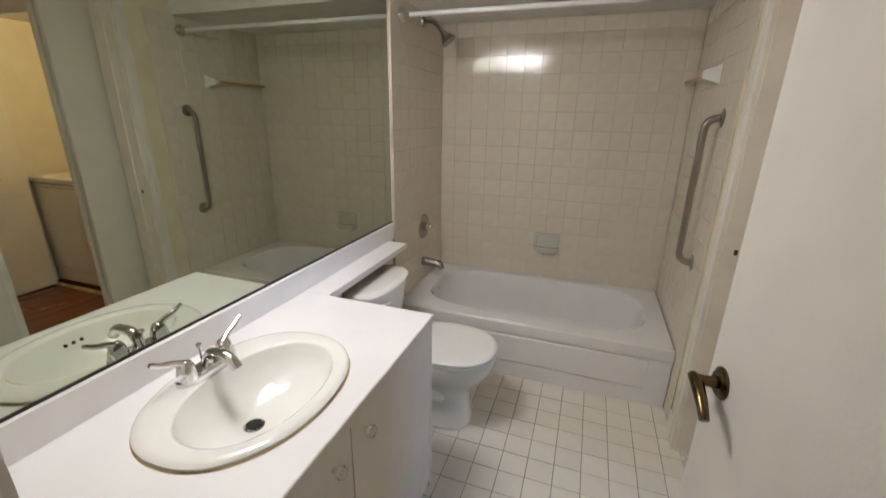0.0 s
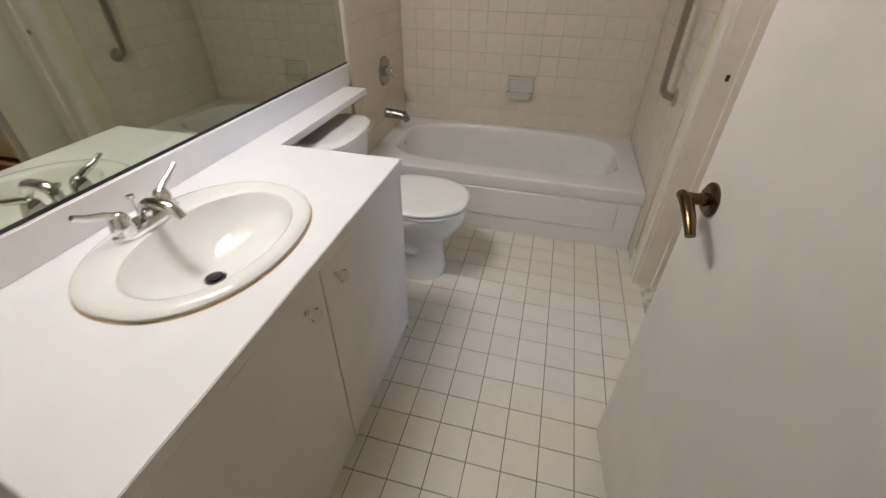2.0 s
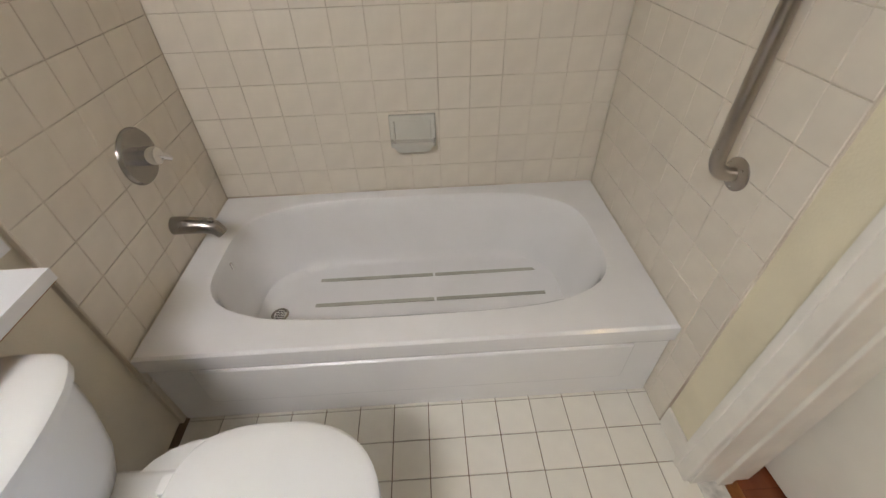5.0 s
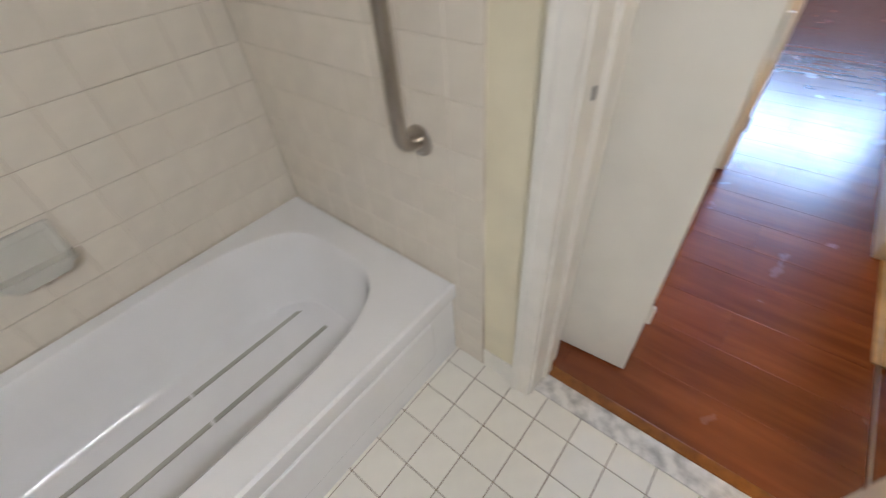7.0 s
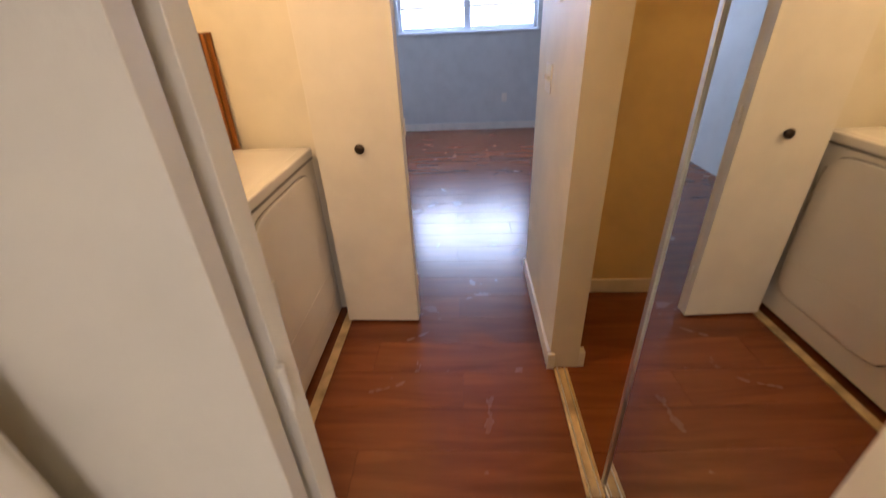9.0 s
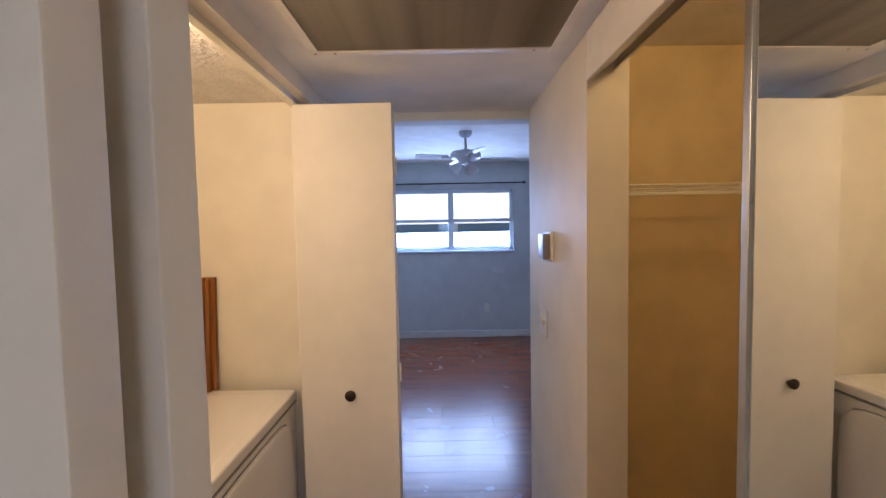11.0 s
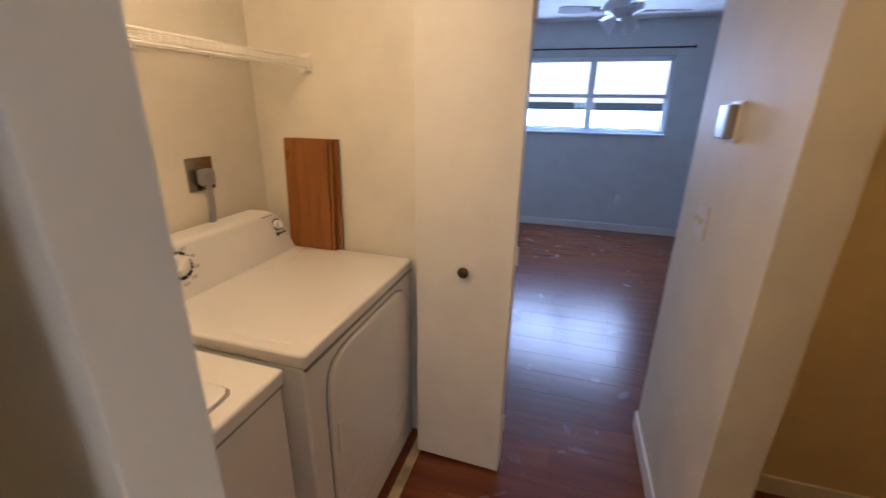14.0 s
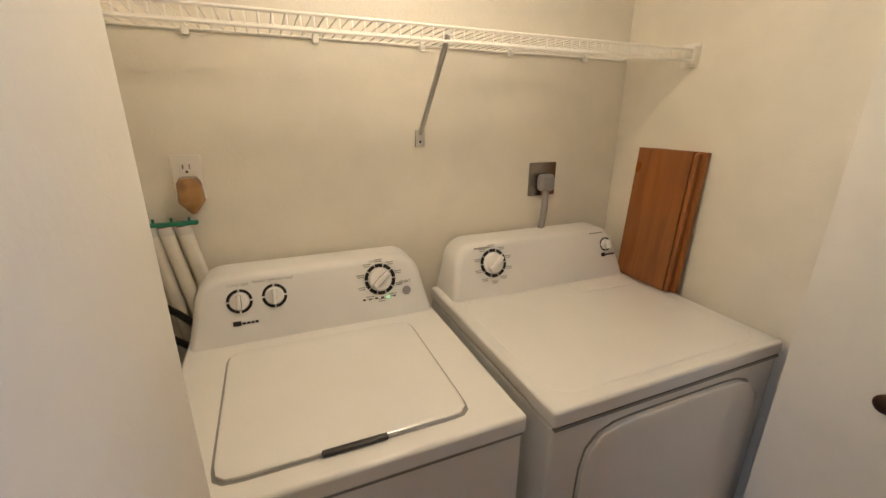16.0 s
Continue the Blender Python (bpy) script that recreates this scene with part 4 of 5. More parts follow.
def dryer():
    x0, x1, yf, yb, z = 1.522, 2.268, 2.52, 3.212, 0.912
    w = thing("clothes_dryer", ((x0 + x1) / 2, 2.78, 0), "white front-door clothes dryer with control dial", "dryer")
    part("body", box((x0, yf + 0.006, 0.02), (x1, yb, z - 0.045), 0.01, 3), APPL, w)
    part("top", box((x0 - 0.002, yf, z - 0.043), (x1 + 0.002, yb, z), 0.009, 3), APPL, w)
    cx, cy = (x0 + x1) / 2, (yf + yb) / 2 - 0.06
    part("top_panel", rings([oval(cx, cy, z + 0.0004, 0.34, 0.25, 56, 14), oval(cx, cy, z + 0.003, 0.335, 0.245, 56, 14), oval(cx, cy, z + 0.0032, 0.3, 0.21, 56, 12)]), APPL, w)
    part("lint_door", box((x1 - 0.29, yb - 0.245, z + 0.0005), (x1 - 0.06, yb - 0.165, z + 0.006), 0.003), APPL, w, "lint filter door")
    part("front_seam", box((x0 + 0.004, yf + 0.001, z - 0.05), (x1 - 0.004, yf + 0.01, z - 0.043)), GREYPL, w)
    def ov(y, f):
        return [Vector((p.x, y, p.y)) for p in oval(cx + 0.005, 0.49, 0, 0.295 * f + (f - 1) * 0.0, 0.345 * f, 56, 7)]
    part("door_gap", rings([ov(yf + 0.007, 1.012), ov(yf + 0.004, 1.012)]), GREYPL, w)
    d = part("door", rings([ov(yf + 0.006, 1.0), ov(yf - 0.006, 1.0), ov(yf - 0.010, 0.985), ov(yf - 0.010, 0.9)]), APPL, w)
    part("door_crease", box((cx - 0.27, yf - 0.0115, 0.318), (cx + 0.27, yf - 0.009, 0.326), 0.001), APPL, d)
    part("pull", box((x0 + 0.10, yf - 0.018, 0.50), (x0 + 0.128, yf - 0.009, 0.62), 0.008), APPL, d, "moulded white door pull")
    for zz in (0.72, 0.30):
        part("door_hinge", box((x1 - 0.085, yf - 0.008, zz - 0.05), (x1 - 0.068, yf + 0.006, zz + 0.05), 0.002), BRACE, d)
    c, y = console("control_panel", x0 + 0.02, x1 - 0.02, yb, z, w)
    sl = math.atan2(0.172, 0.055)
    def on(u, h):
        return Vector((x0 + u, y + 0.055 * h / 0.172 - 0.0012, z + h))
    dial(w, on(0.172, 0.105), sl, 0.037, True)
    dial(w, on(0.648, 0.115), sl, 0.020, False)
    mk = bmesh.new()
    for k, (a, b) in enumerate(((-0.03, -0.012), (-0.010, 0.0), (0.002, 0.012), (0.014, 0.03))):
        box((a, -0.003 if k else -0.006, 0), (b, 0.0035 if k else 0.008, 0.0008), bm=mk)
    part("emblem", moved(mk, Matrix.Translation(on(0.655, 0.078)) @ Matrix.Rotation(sl, 4, "X")), BLACK, c, "dark emblem bars")
    part("print_line", moved(box((-0.03, -0.002, 0), (0.03, 0.002, 0.0006)), Matrix.Translation(on(0.61, 0.158)) @ Matrix.Rotation(sl, 4, "X")), GREYPRINT, c)
    part("print_line", moved(box((-0.028, -0.003, 0), (0.028, 0.003, 0.0006)), Matrix.Translation(on(0.135, 0.156)) @ Matrix.Rotation(sl, 4, "X")), GREYPRINT, c)


washer()
dryer()


def wire_shelf(name, lo, hi, z, along, label, braces=()):
    """Coated wire shelf; lo and hi are the plan corners, the front lip on the side of lo's depth axis."""
    s = thing(name, ((lo[0] + hi[0]) / 2, (lo[1] + hi[1]) / 2, z), label, "shelf")
    (x0, y0), (x1, y1) = lo, hi
    L, D = (x1 - x0, y1 - y0) if along == "x" else (y1 - y0, x1 - x0)
    def P(u, d, h=0.0):
        return (x0 + u, y0 + d, z + h) if along == "x" else (x0 + d, y0 + u, z + h)
    for d, h in ((0, 0), (0, -0.03), (D * 0.5, -0.003), (D, 0)):
        part("rail", tube([P(0, d, h), P(L, d, h)], 0.0035, 8), WIRE, s)
    proto = tube([P(0.01, 0, -0.03), P(0.01, 0, 0.003), P(0.01, D, 0.003)], 0.0018, 6)
    me = mesh_of("wire", proto, WIRE)
    for k in range(int(L / 0.026)):
        o = new("wire", me)
        o.parent, o.matrix_parent_inverse = s, s.matrix_basis.inverted()
        o.location = (k * 0.026, 0, 0) if along == "x" else (0, k * 0.026, 0)
    return s


sh = wire_shelf("wire_shelf", (LL + 0.01, 2.95), (LR - 0.01, LB - 0.006), 1.672, "x", "white coated wire shelf above the laundry machines")
br = tube([(1.468, 2.955, 1.66), (1.492, LB - 0.012, 1.425)], 0.007, 10)
box((1.477, LB - 0.008, 1.385), (1.507, LB, 1.435), 0.002, bm=br)
brace = part("brace", br, BRACE, sh, "grey diagonal support brace")
part("screw", lathe([(0.004, 0), (0.003, 0.002)], (1.492, LB - 0.008, 1.40), (0, -1, 0), 10), BLACK, brace)
eb = box((LR - 0.006, 2.945, 1.625), (LR, 3.005, 1.695), 0.003)
box((LR - 0.03, 2.945, 1.63), (LR - 0.004, 2.975, 1.685), 0.004, bm=eb)
part("end_bracket", eb, WIRE, sh, "white plastic end bracket")
for x in (0.9, 1.2, 1.5, 1.8, 2.1):
    part("wall_clip", box((x - 0.008, LB - 0.016, 1.657), (x + 0.008, LB, 1.681), 0.003), WIRE, sh)

cs = wire_shelf("wire_shelf", (2.13, 0.26), (XC - 0.006, HY - 0.13), 1.705, "y", "white coated wire closet shelf with hanging rail")
part("front_lip", tube([(2.13, 0.26, 1.67), (2.13, HY - 0.13, 1.67)], 0.004, 8), WIRE, cs)

pn = thing("shelf_boards", (2.27, 2.95, 0.912), "brown stained wood boards leaning above the dryer", "boards")
for k, (y0, y1, top, off) in enumerate(((2.878, 3.085, 1.375, 0.0), (2.845, 3.05, 1.375, 0.02))):
    b = box((0, y0, 0.0), (0.017, y1, top - 0.912), 0.002)
    m = Matrix.Translation((2.236 + off, 0, 0.9145)) @ Matrix.Rotation(0.055, 4, "Y")
    part("board", moved(b, m), STAINWOOD, pn)
part("moulded_edge", moved(box((-0.004, 2.858, 0.0), (0.017, 2.874, 0.458), 0.005), Matrix.Translation((2.238, 0, 0.9145)) @ Matrix.Rotation(0.055, 4, "Y")), STAINWOOD, pn)

# outlets, plugs, hoses
do = thing("dryer_outlet", (1.962, LB, 1.265), "dark metal dryer outlet with heavy grey plug", "outlet")
part("plate", box((1.907, LB - 0.006, 1.200), (2.022, LB, 1.320), 0.003), NICKEL, do)
part("plug", box((1.937, LB - 0.045, 1.220), (1.997, LB - 0.006, 1.280), 0.014, 3), GREYPL, do, "dark grey plug")
part("cord", tube(bend([(1.967, LB - 0.03, 1.225), (1.962, LB - 0.035, 1.125), (1.947, LB - 0.02, 1.0), (1.942, LB - 0.02, 0.80)], 0.04), 0.012, 12), GREYPL, do, "thick grey power cord")
OX, OZ = 0.850, 1.320
wo = thing("wall_outlet", (OX, LB, OZ), "white duplex wall outlet with plugged air freshener", "outlet")
part("plate", box((OX - 0.035, LB - 0.006, OZ - 0.057), (OX + 0.035, LB, OZ + 0.058), 0.003), TRIM, wo)
soc = part("socket", box((OX - 0.017, LB - 0.009, OZ + 0.009), (OX + 0.017, LB - 0.005, OZ + 0.041), 0.003), TRIM, wo)
for dx in (-0.0075, 0.0075):
    part("slot", box((OX + dx - 0.0013, LB - 0.0098, OZ + 0.023), (OX + dx + 0.0013, LB - 0.0088, OZ + 0.034)), BLACK, soc)
part("slot", box((OX - 0.003, LB - 0.0098, OZ + 0.013), (OX + 0.003, LB - 0.0088, OZ + 0.019)), BLACK, soc)
AX, AY, AZ = OX + 0.004, LB - 0.034, OZ - 0.057
af = thing("air_freshener", (AX, AY, AZ), "amber plug-in air freshener on the outlet", "air freshener")
part("body", rings([oval(AX, AY, AZ - 0.033, 0.006, 0.006, 32), oval(AX, AY, AZ - 0.010, 0.024, 0.018, 32, 2.5), oval(AX, AY, AZ + 0.001, 0.031, 0.024, 32, 3), oval(AX, AY, AZ + 0.048, 0.028, 0.024, 32, 3), oval(AX, AY, AZ + 0.062, 0.02, 0.02, 32, 2.5)]), FRESHENER, af)
for x, lean in ((0.752, 0.035), (0.785, 0.045), (0.825, 0.05)):
    t = thing("clear_tube", (x + lean, 3.21, 0.9), "clear plastic sleeve leaning behind the washing machine", "tube", "sleeves behind the washer")
    part("sleeve", tube([(x + lean * 1.9, 3.21, 0.60), (x, 3.195, 1.185)], 0.018, 16), SLEEVE, t)
    part("cap", tube([(x + 0.001, 3.195, 1.18), (x - 0.002, 3.195, 1.202)], [0.0195, 0.016], 16), BRACE, t)
gp = thing("green_strip", (0.80, 3.195, 1.204), "green plastic strip lying across the sleeves", "strip")
part("strip", box((0.735, 3.186, 1.203), (0.86, 3.204, 1.213), 0.003), GREENPL, gp)
for x in (0.76, 0.80, 0.84):
    part("prong", box((x - 0.003, 3.192, 1.213), (x + 0.003, 3.198, 1.224), 0.001), GREENPL, gp)
for dz in (0.0, -0.09):
    hz = thing("washer_hose", (0.76, 3.16, 0.9 + dz), "black rubber hose behind the washing machine", "hose")
    part("hose", tube(bend([(LL, 3.12, 1.06 + dz), (0.755, 3.12, 1.02 + dz), (0.79, 3.15, 0.97 + dz), (0.83, 3.222, 0.86 + dz)], 0.03), 0.0095, 10), BLACK, hz)
lb = thing("laundry_lamp", (1.40, 2.60, 2.08), "lit bare bulb in a porcelain ceiling holder", "lamp")
part("holder", lathe([(0.055, 0), (0.05, 0.02), (0.03, 0.03)], (1.40, 2.60, 2.08), (0, 0, -1), 20), CERAMIC, lb)

# closet mirror doors
MY = HY - 0.062
SKEW = pose(1.30, MY - 0.02, 0, 0, 0, 1.2) @ pose(-1.30, -(MY - 0.02), 0)
md = thing("mirror_door", (1.05, MY - 0.03, 0), "sliding closet door with full-height mirror", "mirror door")
part("mirror_glass", moved(box((XH + 0.005, MY - 0.022, 0.03), (1.30, MY - 0.018, 2.02)), SKEW), CLOSETMIRROR, md)
part("backing", moved(box((XH + 0.005, MY - 0.036, 0.03), (1.30, MY - 0.0222, 2.02)), SKEW), TRIM, md)
part("edge_frame", moved(box((1.30, MY - 0.038, 0.02), (1.317, MY - 0.012, 2.03), 0.002), SKEW), ALU, md)
part("bottom_rail", moved(box((XH + 0.005, MY - 0.038, 0.012), (1.30, MY - 0.014, 0.03), 0.002), SKEW), ALU, md)
tr = thing("closet_floor_track", (1.4, HY - 0.05, 0), "raw pine strip with metal sliding track on floor", "track")
part("strip", box((1.27, HY - 0.078, 0.0), (1.836, HY - 0.018, 0.007), 0.001), RAWPINE, tr)
for y, z0, xa in ((HY - 0.066, 0.007, 1.27), (HY - 0.034, 0.0, XH + 0.02)):
    part("rail", box((xa, y, z0), (1.836, y + 0.004, 0.012), 0.0005), ALU, tr)
ht = thing("closet_head_track", (1.4, HY - 0.05, 2.05), "white metal double track under the closet header", "track")
part("fascia", box((XH, HY - 0.012, 1.985), (1.85, HY + 0.004, 2.05), 0.003), TRIM, ht)
for y in (HY - 0.05, HY - 0.085):
    part("channel", box((XH, y - 0.004, 2.02), (1.85, y + 0.004, 2.05), 0.001), ALU, ht)

# laundry floor sill
solid("laundry_sill", box((0.76, LY - 0.012, 0), (LR - 0.002, LY + 0.03, 0.006), 0.001), RAWPINE, "worn pale strip of floor under the bifold doors", "strip")

# return air grille
gr = thing("return_air_grille", (1.55, 1.85, ZH), "grey louvred return air grille in white frame", "grille")
gx0, gx1, gy0, gy1 = 1.10, 1.93, 1.56, 2.29
fr = box((gx0 - 0.03, gy0 - 0.03, ZH - 0.012), (gx1 + 0.03, gy0, ZH), 0.003)
box((gx0 - 0.03, gy1, ZH - 0.012), (gx1 + 0.03, gy1 + 0.03, ZH), 0.003, bm=fr)
box((gx0 - 0.03, gy0, ZH - 0.012), (gx0, gy1, ZH), 0.003, bm=fr)
box((gx1, gy0, ZH - 0.012), (gx1 + 0.03, gy1, ZH), 0.003, bm=fr)
part("frame", fr, TRIM, gr, "white frame")
part("backing", box((gx0, gy0, ZH - 0.002), (gx1, gy1, ZH - 0.0005)), BLACK, gr)
slat = mesh_of("slat", moved(box((0, gy0, -0.0006), (0.014, gy1, 0.0006)), Matrix.Rotation(0.6, 4, "Y")), GRILLE)
for k in range(int((gx1 - gx0) / 0.0135)):
    o = new("slat", slat)
    o.parent, o.matrix_parent_inverse = gr, gr.matrix_basis.inverted()
    o.location = (gx0 + 0.002 + k * 0.0135, 0, ZH - 0.003)
for x, y in ((gx1 + 0.015, gy0 + 0.05), (gx1 + 0.015, gy1 - 0.05), (gx1 + 0.015, gy1 + 0.012)):
    part("screw", lathe([(0.005, 0), (0.003, 0.002)], (x, y, ZH - 0.012), (0, 0, -1), 10), STEEL, gr)

# thermostat and switch
th = thing("thermostat", (2.27, HY, 1.47), "beige wall thermostat with metal cover", "thermostat")
part("base", box((2.215, HY, 1.42), (2.325, HY + 0.012, 1.54), 0.004), TRIM, th)
part("cover", box((2.228, HY + 0.012, 1.43), (2.312, HY + 0.04, 1.53), 0.006), STEEL, th, "dull metal cover")
sw = thing("light_switch", (2.23, HY, 1.19), "white double light switch plate", "switch")
part("plate", box((2.315, HY, 1.09), (2.435, HY + 0.006, 1.205), 0.003), TRIM, sw)
for x in (2.35, 2.40):
    part("toggle", box((x - 0.005, HY + 0.005, 1.14), (x + 0.005, HY + 0.018, 1.16), 0.002), TRIM, sw)

# ---- bedroom ----
win = thing("window_1", (XW + 0.06, 1.79, WZ0), "white vinyl window with two sashes and blown-out daylight", "window")
win["kind"] = "structure"
ym, xg = (WY0 + WY1) / 2, XW + 0.06
part("window_sill", box((XW - 0.02, WY0 - 0.02, WZ0 - 0.02), (XW + 0.1, WY1 + 0.02, WZ0 + 0.004), 0.004), PVC, win)
for lo, hi in (((xg - 0.03, WY0, WZ0), (xg + 0.03, WY0 + 0.045, WZ1)), ((xg - 0.03, WY1 - 0.045, WZ0), (xg + 0.03, WY1, WZ1)), ((xg - 0.03, WY0, WZ1 - 0.05), (xg + 0.03, WY1, WZ1)), ((xg - 0.03, WY0, WZ0 + 0.004), (xg + 0.03, WY1, WZ0 + 0.045)), ((xg - 0.035, ym - 0.04, WZ0), (xg + 0.035, ym + 0.04, WZ1))):
    part("window_frame", box(lo, hi, 0.004), PVC, win)
zm = WZ0 + 0.43
for y0, y1 in ((WY0 + 0.045, ym - 0.04), (ym + 0.04, WY1 - 0.045)):
    part("meeting_rail", box((xg - 0.025, y0, zm - 0.022), (xg + 0.025, y1, zm + 0.022), 0.004), PVC, win)
    for z0, z1 in ((WZ0 + 0.045, zm - 0.022), (zm + 0.022, WZ1 - 0.05)):
        p = part("pane", box((xg - 0.002, y0, z0), (xg + 0.002, y1, z1)), GLASS, win)
        p.visible_shadow = False
rod = thing("curtain_rod", (XW - 0.06, 1.2, 2.21), "thin black curtain rod above the window", "curtain rod")
part("rod", tube([(XW - 0.06, 0.78, 2.178), (XW - 0.06, 3.0, 2.178)], 0.009, 10), BLACK, rod)
part("finial", lathe([(0.009, 0), (0.018, 0.01), (0.018, 0.03), (0, 0.035)], (XW - 0.06, 0.78, 2.178), (0, -1, 0), 14), BLACK, rod)
for y in (0.88, 1.79, 2.9):
    part("bracket", tube([(XW, y, 2.17), (XW - 0.06, y, 2.17)], 0.006, 8), BLACK, rod)
bo = thing("wall_outlet", (XW, 1.30, 0.42), "white wall outlet on the bedroom wall", "outlet")
part("plate", box((XW - 0.006, 1.265, 0.36), (XW, 1.335, 0.475), 0.003), TRIM, bo)


def ceiling_fan():
    x, y = 4.6, 1.675
    f = thing("ceiling_fan", (x, y, 2.48), "white ceiling fan with blades at rest", "ceiling fan")
    part("canopy", lathe([(0.065, 0), (0.06, 0.03), (0.03, 0.06)], (x, y, 2.48), (0, 0, -1), 24), FANWHITE, f)
    part("downrod", tube([(x, y, 2.43), (x, y, 2.30)], 0.011, 10), BRACE, f)
    part("motor", lathe([(0.04, 0.0), (0.13, 0.02), (0.15, 0.05), (0.14, 0.085), (0.07, 0.11), (0.05, 0.14), (0, 0.145)], (x, y, 2.31), (0, 0, -1), 30), FANWHITE, f)
    for k in range(4):
        a = radians(12 + 90 * k)
        m = Matrix.Translation((x, y, 2.235)) @ Matrix.Rotation(a, 4, "Z") @ Matrix.Rotation(radians(13), 4, "X")
        b = rings([[Vector((px, py, pz)) for px, py in ((0.18, -0.045), (0.44, -0.062), (0.49, -0.04), (0.49, 0.04), (0.44, 0.062), (0.18, 0.045))] for pz in (-0.004, 0.004)])
        bl = part("blade", moved(b, m), FANWHITE, f)
        part("blade_arm", moved(box((0.10, -0.018, -0.012), (0.24, 0.018, -0.004), 0.003), m), BRACE, bl)
    for a in (200, 320, 80):
        c, d = math.cos(radians(a)), math.sin(radians(a))
        part("light_shade", lathe([(0.022, 0), (0.035, 0.02), (0.05, 0.06), (0.062, 0.10), (0.058, 0.10), (0.0, 0.05)], (x + 0.05 * c, y + 0.05 * d, 2.175), (0.75 * c, 0.75 * d, -0.66), 20), FANWHITE, f, "white glass shade")


ceiling_fan()

# outdoors
structure("ground", box((XW + 0.2, -60, -3.2), (120, 60, -3.0)), GROUND, "grass ground outside", "ground")
structure("backdrop", box((110, -160, -3.0), (110.5, 160, 90)), DAYSKY, "bright hazy white sky beyond the window", "backdrop")
nb = thing("apartment_building", (16, 1, -3.0), "pale neighbouring building with siding and white posts", "building")
part("wall", box((16.0, -14, -3.0), (20, 16, 1.72)), BACKWALL, nb)
for k in range(19):
    part("siding_board", box((15.97, -14, -1.0 + k * 0.14), (16.0, 16, -1.0 + k * 0.14 + 0.115), 0.004), BACKWALL, nb)
part("roof", rings([[Vector((px, py, pz)) for px, pz in ((15.9, 1.72), (20.6, 1.72), (18, 1.88))] for py in (-14.5, 16.5)]), RAILWHITE, nb)
for y in (-3.5, -1.0, 1.5, 4.0):
    part("post", box((14.4, y - 0.1, -3.0), (14.6, y + 0.1, 1.72), 0.01), RAILWHITE, nb)
part("top_rail", box((14.42, -6, 0.74), (14.58, 8, 0.83), 0.01), RAILWHITE, nb)
part("bottom_rail", box((14.45, -6, 0.05), (14.55, 8, 0.12), 0.01), RAILWHITE, nb)
bal = mesh_of("baluster", box((14.48, -0.03, 0.1), (14.52, 0.025, 0.75)), RAILWHITE)
for k in range(70):
    o = new("baluster", bal)
    o.parent, o.matrix_parent_inverse = nb, nb.matrix_basis.inverted()
    o.location = (0, -6 + k * 0.2, 0)

# ---- tiles and planks ----
P, G = 0.111, 0.0028


def piece(lo, hi, bev=0.0012):
    """A tile or plank body: a block with a narrow chamfer on one face, centred at its origin's corner."""
    return box(lo, hi, bev, 1)


def tile_field(parent, name, material, spots, me):
    for m in spots:
        o = new(name, me)
        o.parent = parent
        o.matrix_parent_inverse = parent.matrix_basis.inverted()
        o.matrix_basis = m


rnd = random.Random(4)
ft = mesh_of("tile", piece((0.0, 0.0, -0.006), (P - G, P - G, 0.0)), FTILE)
spots = []
TX, TY = -0.083 - 8 * P, 2.207 - 14 * P
for i in range(18):
    for j in range(19):
        x, y = TX + i * P, TY + j * P
        if x > 0.545 or x < XM - P or y > YT + 0.02 or y < Y0 - 0.12 or (x + P < -0.53 and y + P < 1.70):
            continue
        spots.append(pose(x + G / 2, y + G / 2, rnd.uniform(-0.0006, 0.0004)))
tile_field(floor_bath, "tile", FTILE, spots, ft)

# tub walls: one pitch, cut pieces at the corners and at the rim
Q, GW = 0.112, 0.0018
WX, WZ = 0.012, RIM + 0.1035


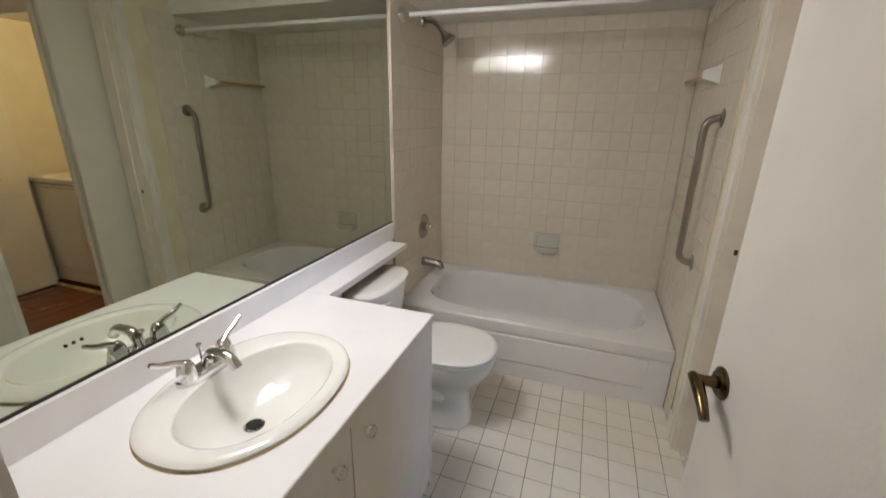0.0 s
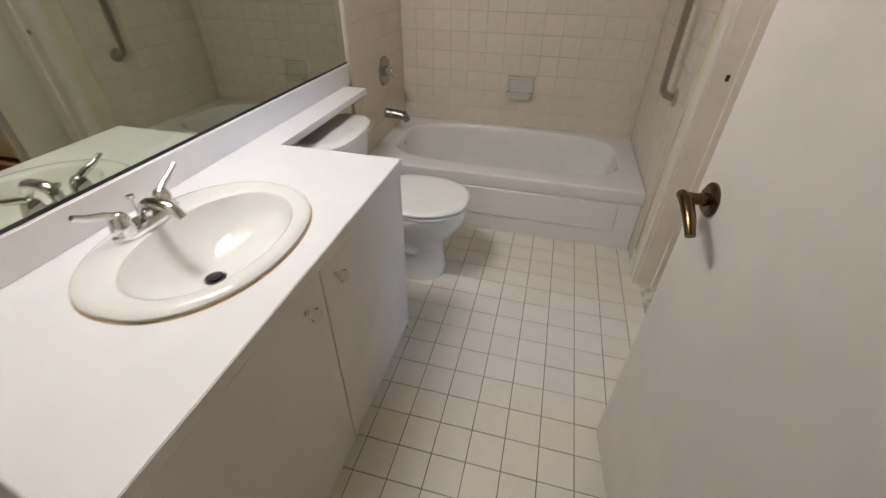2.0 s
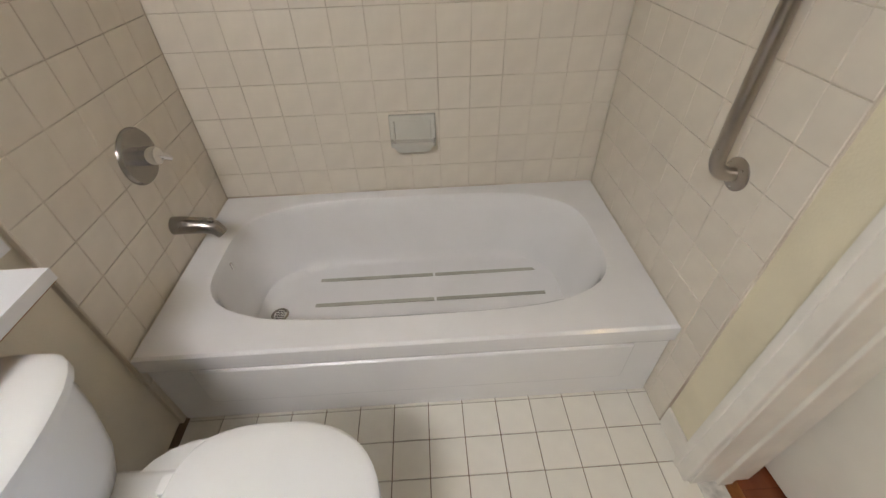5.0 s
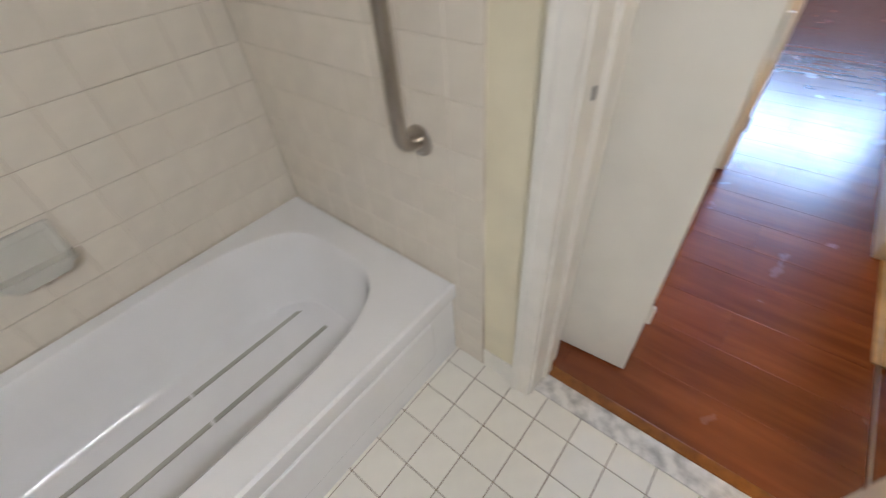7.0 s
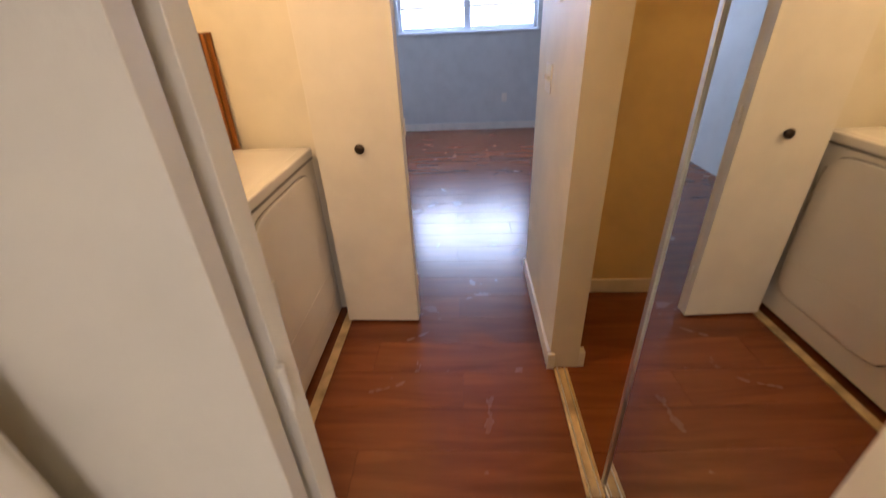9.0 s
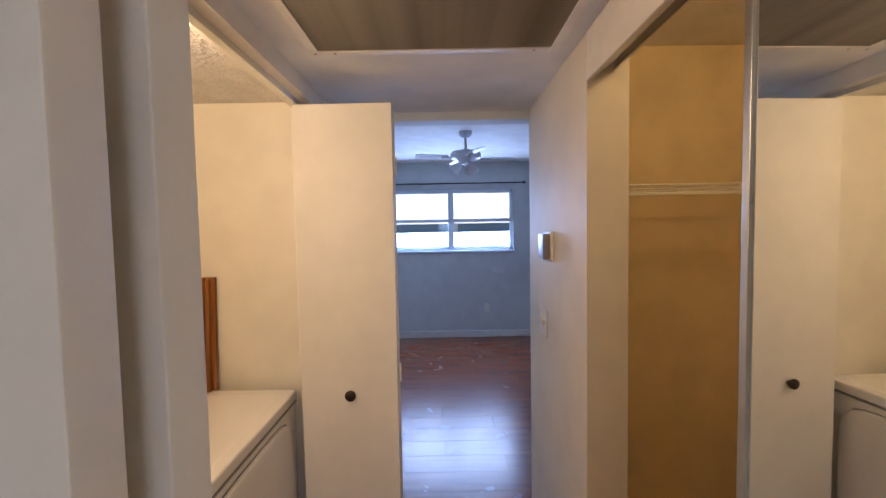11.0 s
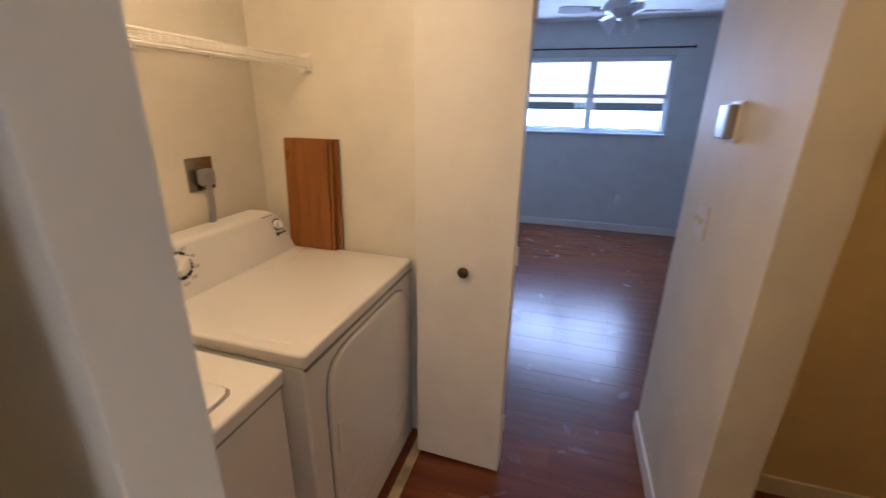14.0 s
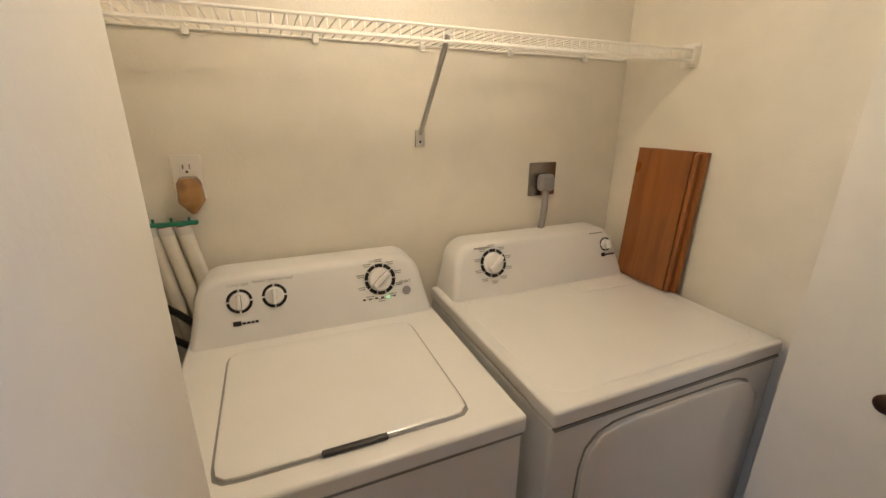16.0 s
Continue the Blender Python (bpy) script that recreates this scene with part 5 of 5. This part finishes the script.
def tile_wall(parent, origin, across, a0, a1, z0, shift):
    """Tiles on one wall; across runs along the wall, cut at a0 and a1, one joint at shift."""
    cache = {}
    i0 = math.floor((a0 - shift) / Q)
    j0 = math.floor((z0 - WZ) / Q)
    turn = math.degrees(math.atan2(across.y, across.x))
    for i in range(i0, i0 + 16):
        for j in range(j0, j0 + 19):
            u0, u1 = max(a0, shift + i * Q), min(a1, shift + (i + 1) * Q)
            v0, v1 = max(z0, WZ + j * Q), min(1.995, WZ + (j + 1) * Q)
            if u1 - u0 < 0.012 or v1 - v0 < 0.012:
                continue
            key = (round(u1 - u0, 4), round(v1 - v0, 4))
            if key not in cache:
                cache[key] = mesh_of("tile", piece((GW / 2, 0.0, GW / 2), (key[0] - GW / 2, 0.008, key[1] - GW / 2), 0.0012), WTILE)
            p = origin + across * u0
            o = new("tile", cache[key])
            o.parent = parent
            o.matrix_parent_inverse = parent.matrix_basis.inverted()
            o.matrix_basis = pose(p.x, p.y, v0, rnd.uniform(-0.12, 0.12), 0, turn + rnd.uniform(-0.12, 0.12))


wall_n = structure("wall_tub_back", box((XL, YB + 0.003, RIM - 0.02), (XR, YB + 0.008, 2.0)), WGROUT, "cream ceramic tiled wall behind the tub")
tile_wall(wall_n, Vector((0, YB, 0)), Vector((1, 0, 0)), XL, XR, RIM, WX)
wall_t1 = structure("wall_tub_west", box((XM, 2.535, 0), (XL - 0.003, YB + 0.008, 2.0)), WGROUT, "cream ceramic tiled wall with shower fittings")
tile_wall(wall_t1, Vector((XL, 0, 0)), Vector((0, 1, 0)), 2.537, YB, 0.0, YB)
wall_t2 = structure("wall_tub_east", box((XR + 0.003, 2.437, 0), (XR + 0.008, YB, 2.0)), WGROUT, "cream ceramic tiled wall with grab bar")
tile_wall(wall_t2, Vector((XR, 0, 0)), Vector((0, -1, 0)), -YB, -2.44, 0.0, -YB)

PW, PL = 0.192, 1.21
pk = mesh_of("plank", piece((0, 0, -0.01), (PW - 0.0006, PL - 0.0006, 0.0), 0.0005), PLANK)
spots = []
for i in range(int((XW - 0.665) / PW) + 1):
    x = 0.665 + i * PW
    off = (i * 0.41) % PL
    y_low, y_high = (-1.22, 3.42) if x + PW > XE else (0.22, LB + 0.02)
    for j in range(-2, 5):
        y = -1.4 + off + j * PL
        ya, yb = max(y, y_low), min(y + PL, y_high)
        if yb - ya > 0.02:
            spots.append(pose(x, ya, 0) @ Matrix.Diagonal((1, (yb - ya) / PL, 1, 1)))
tile_field(floor_hall, "plank", PLANK, spots, pk)
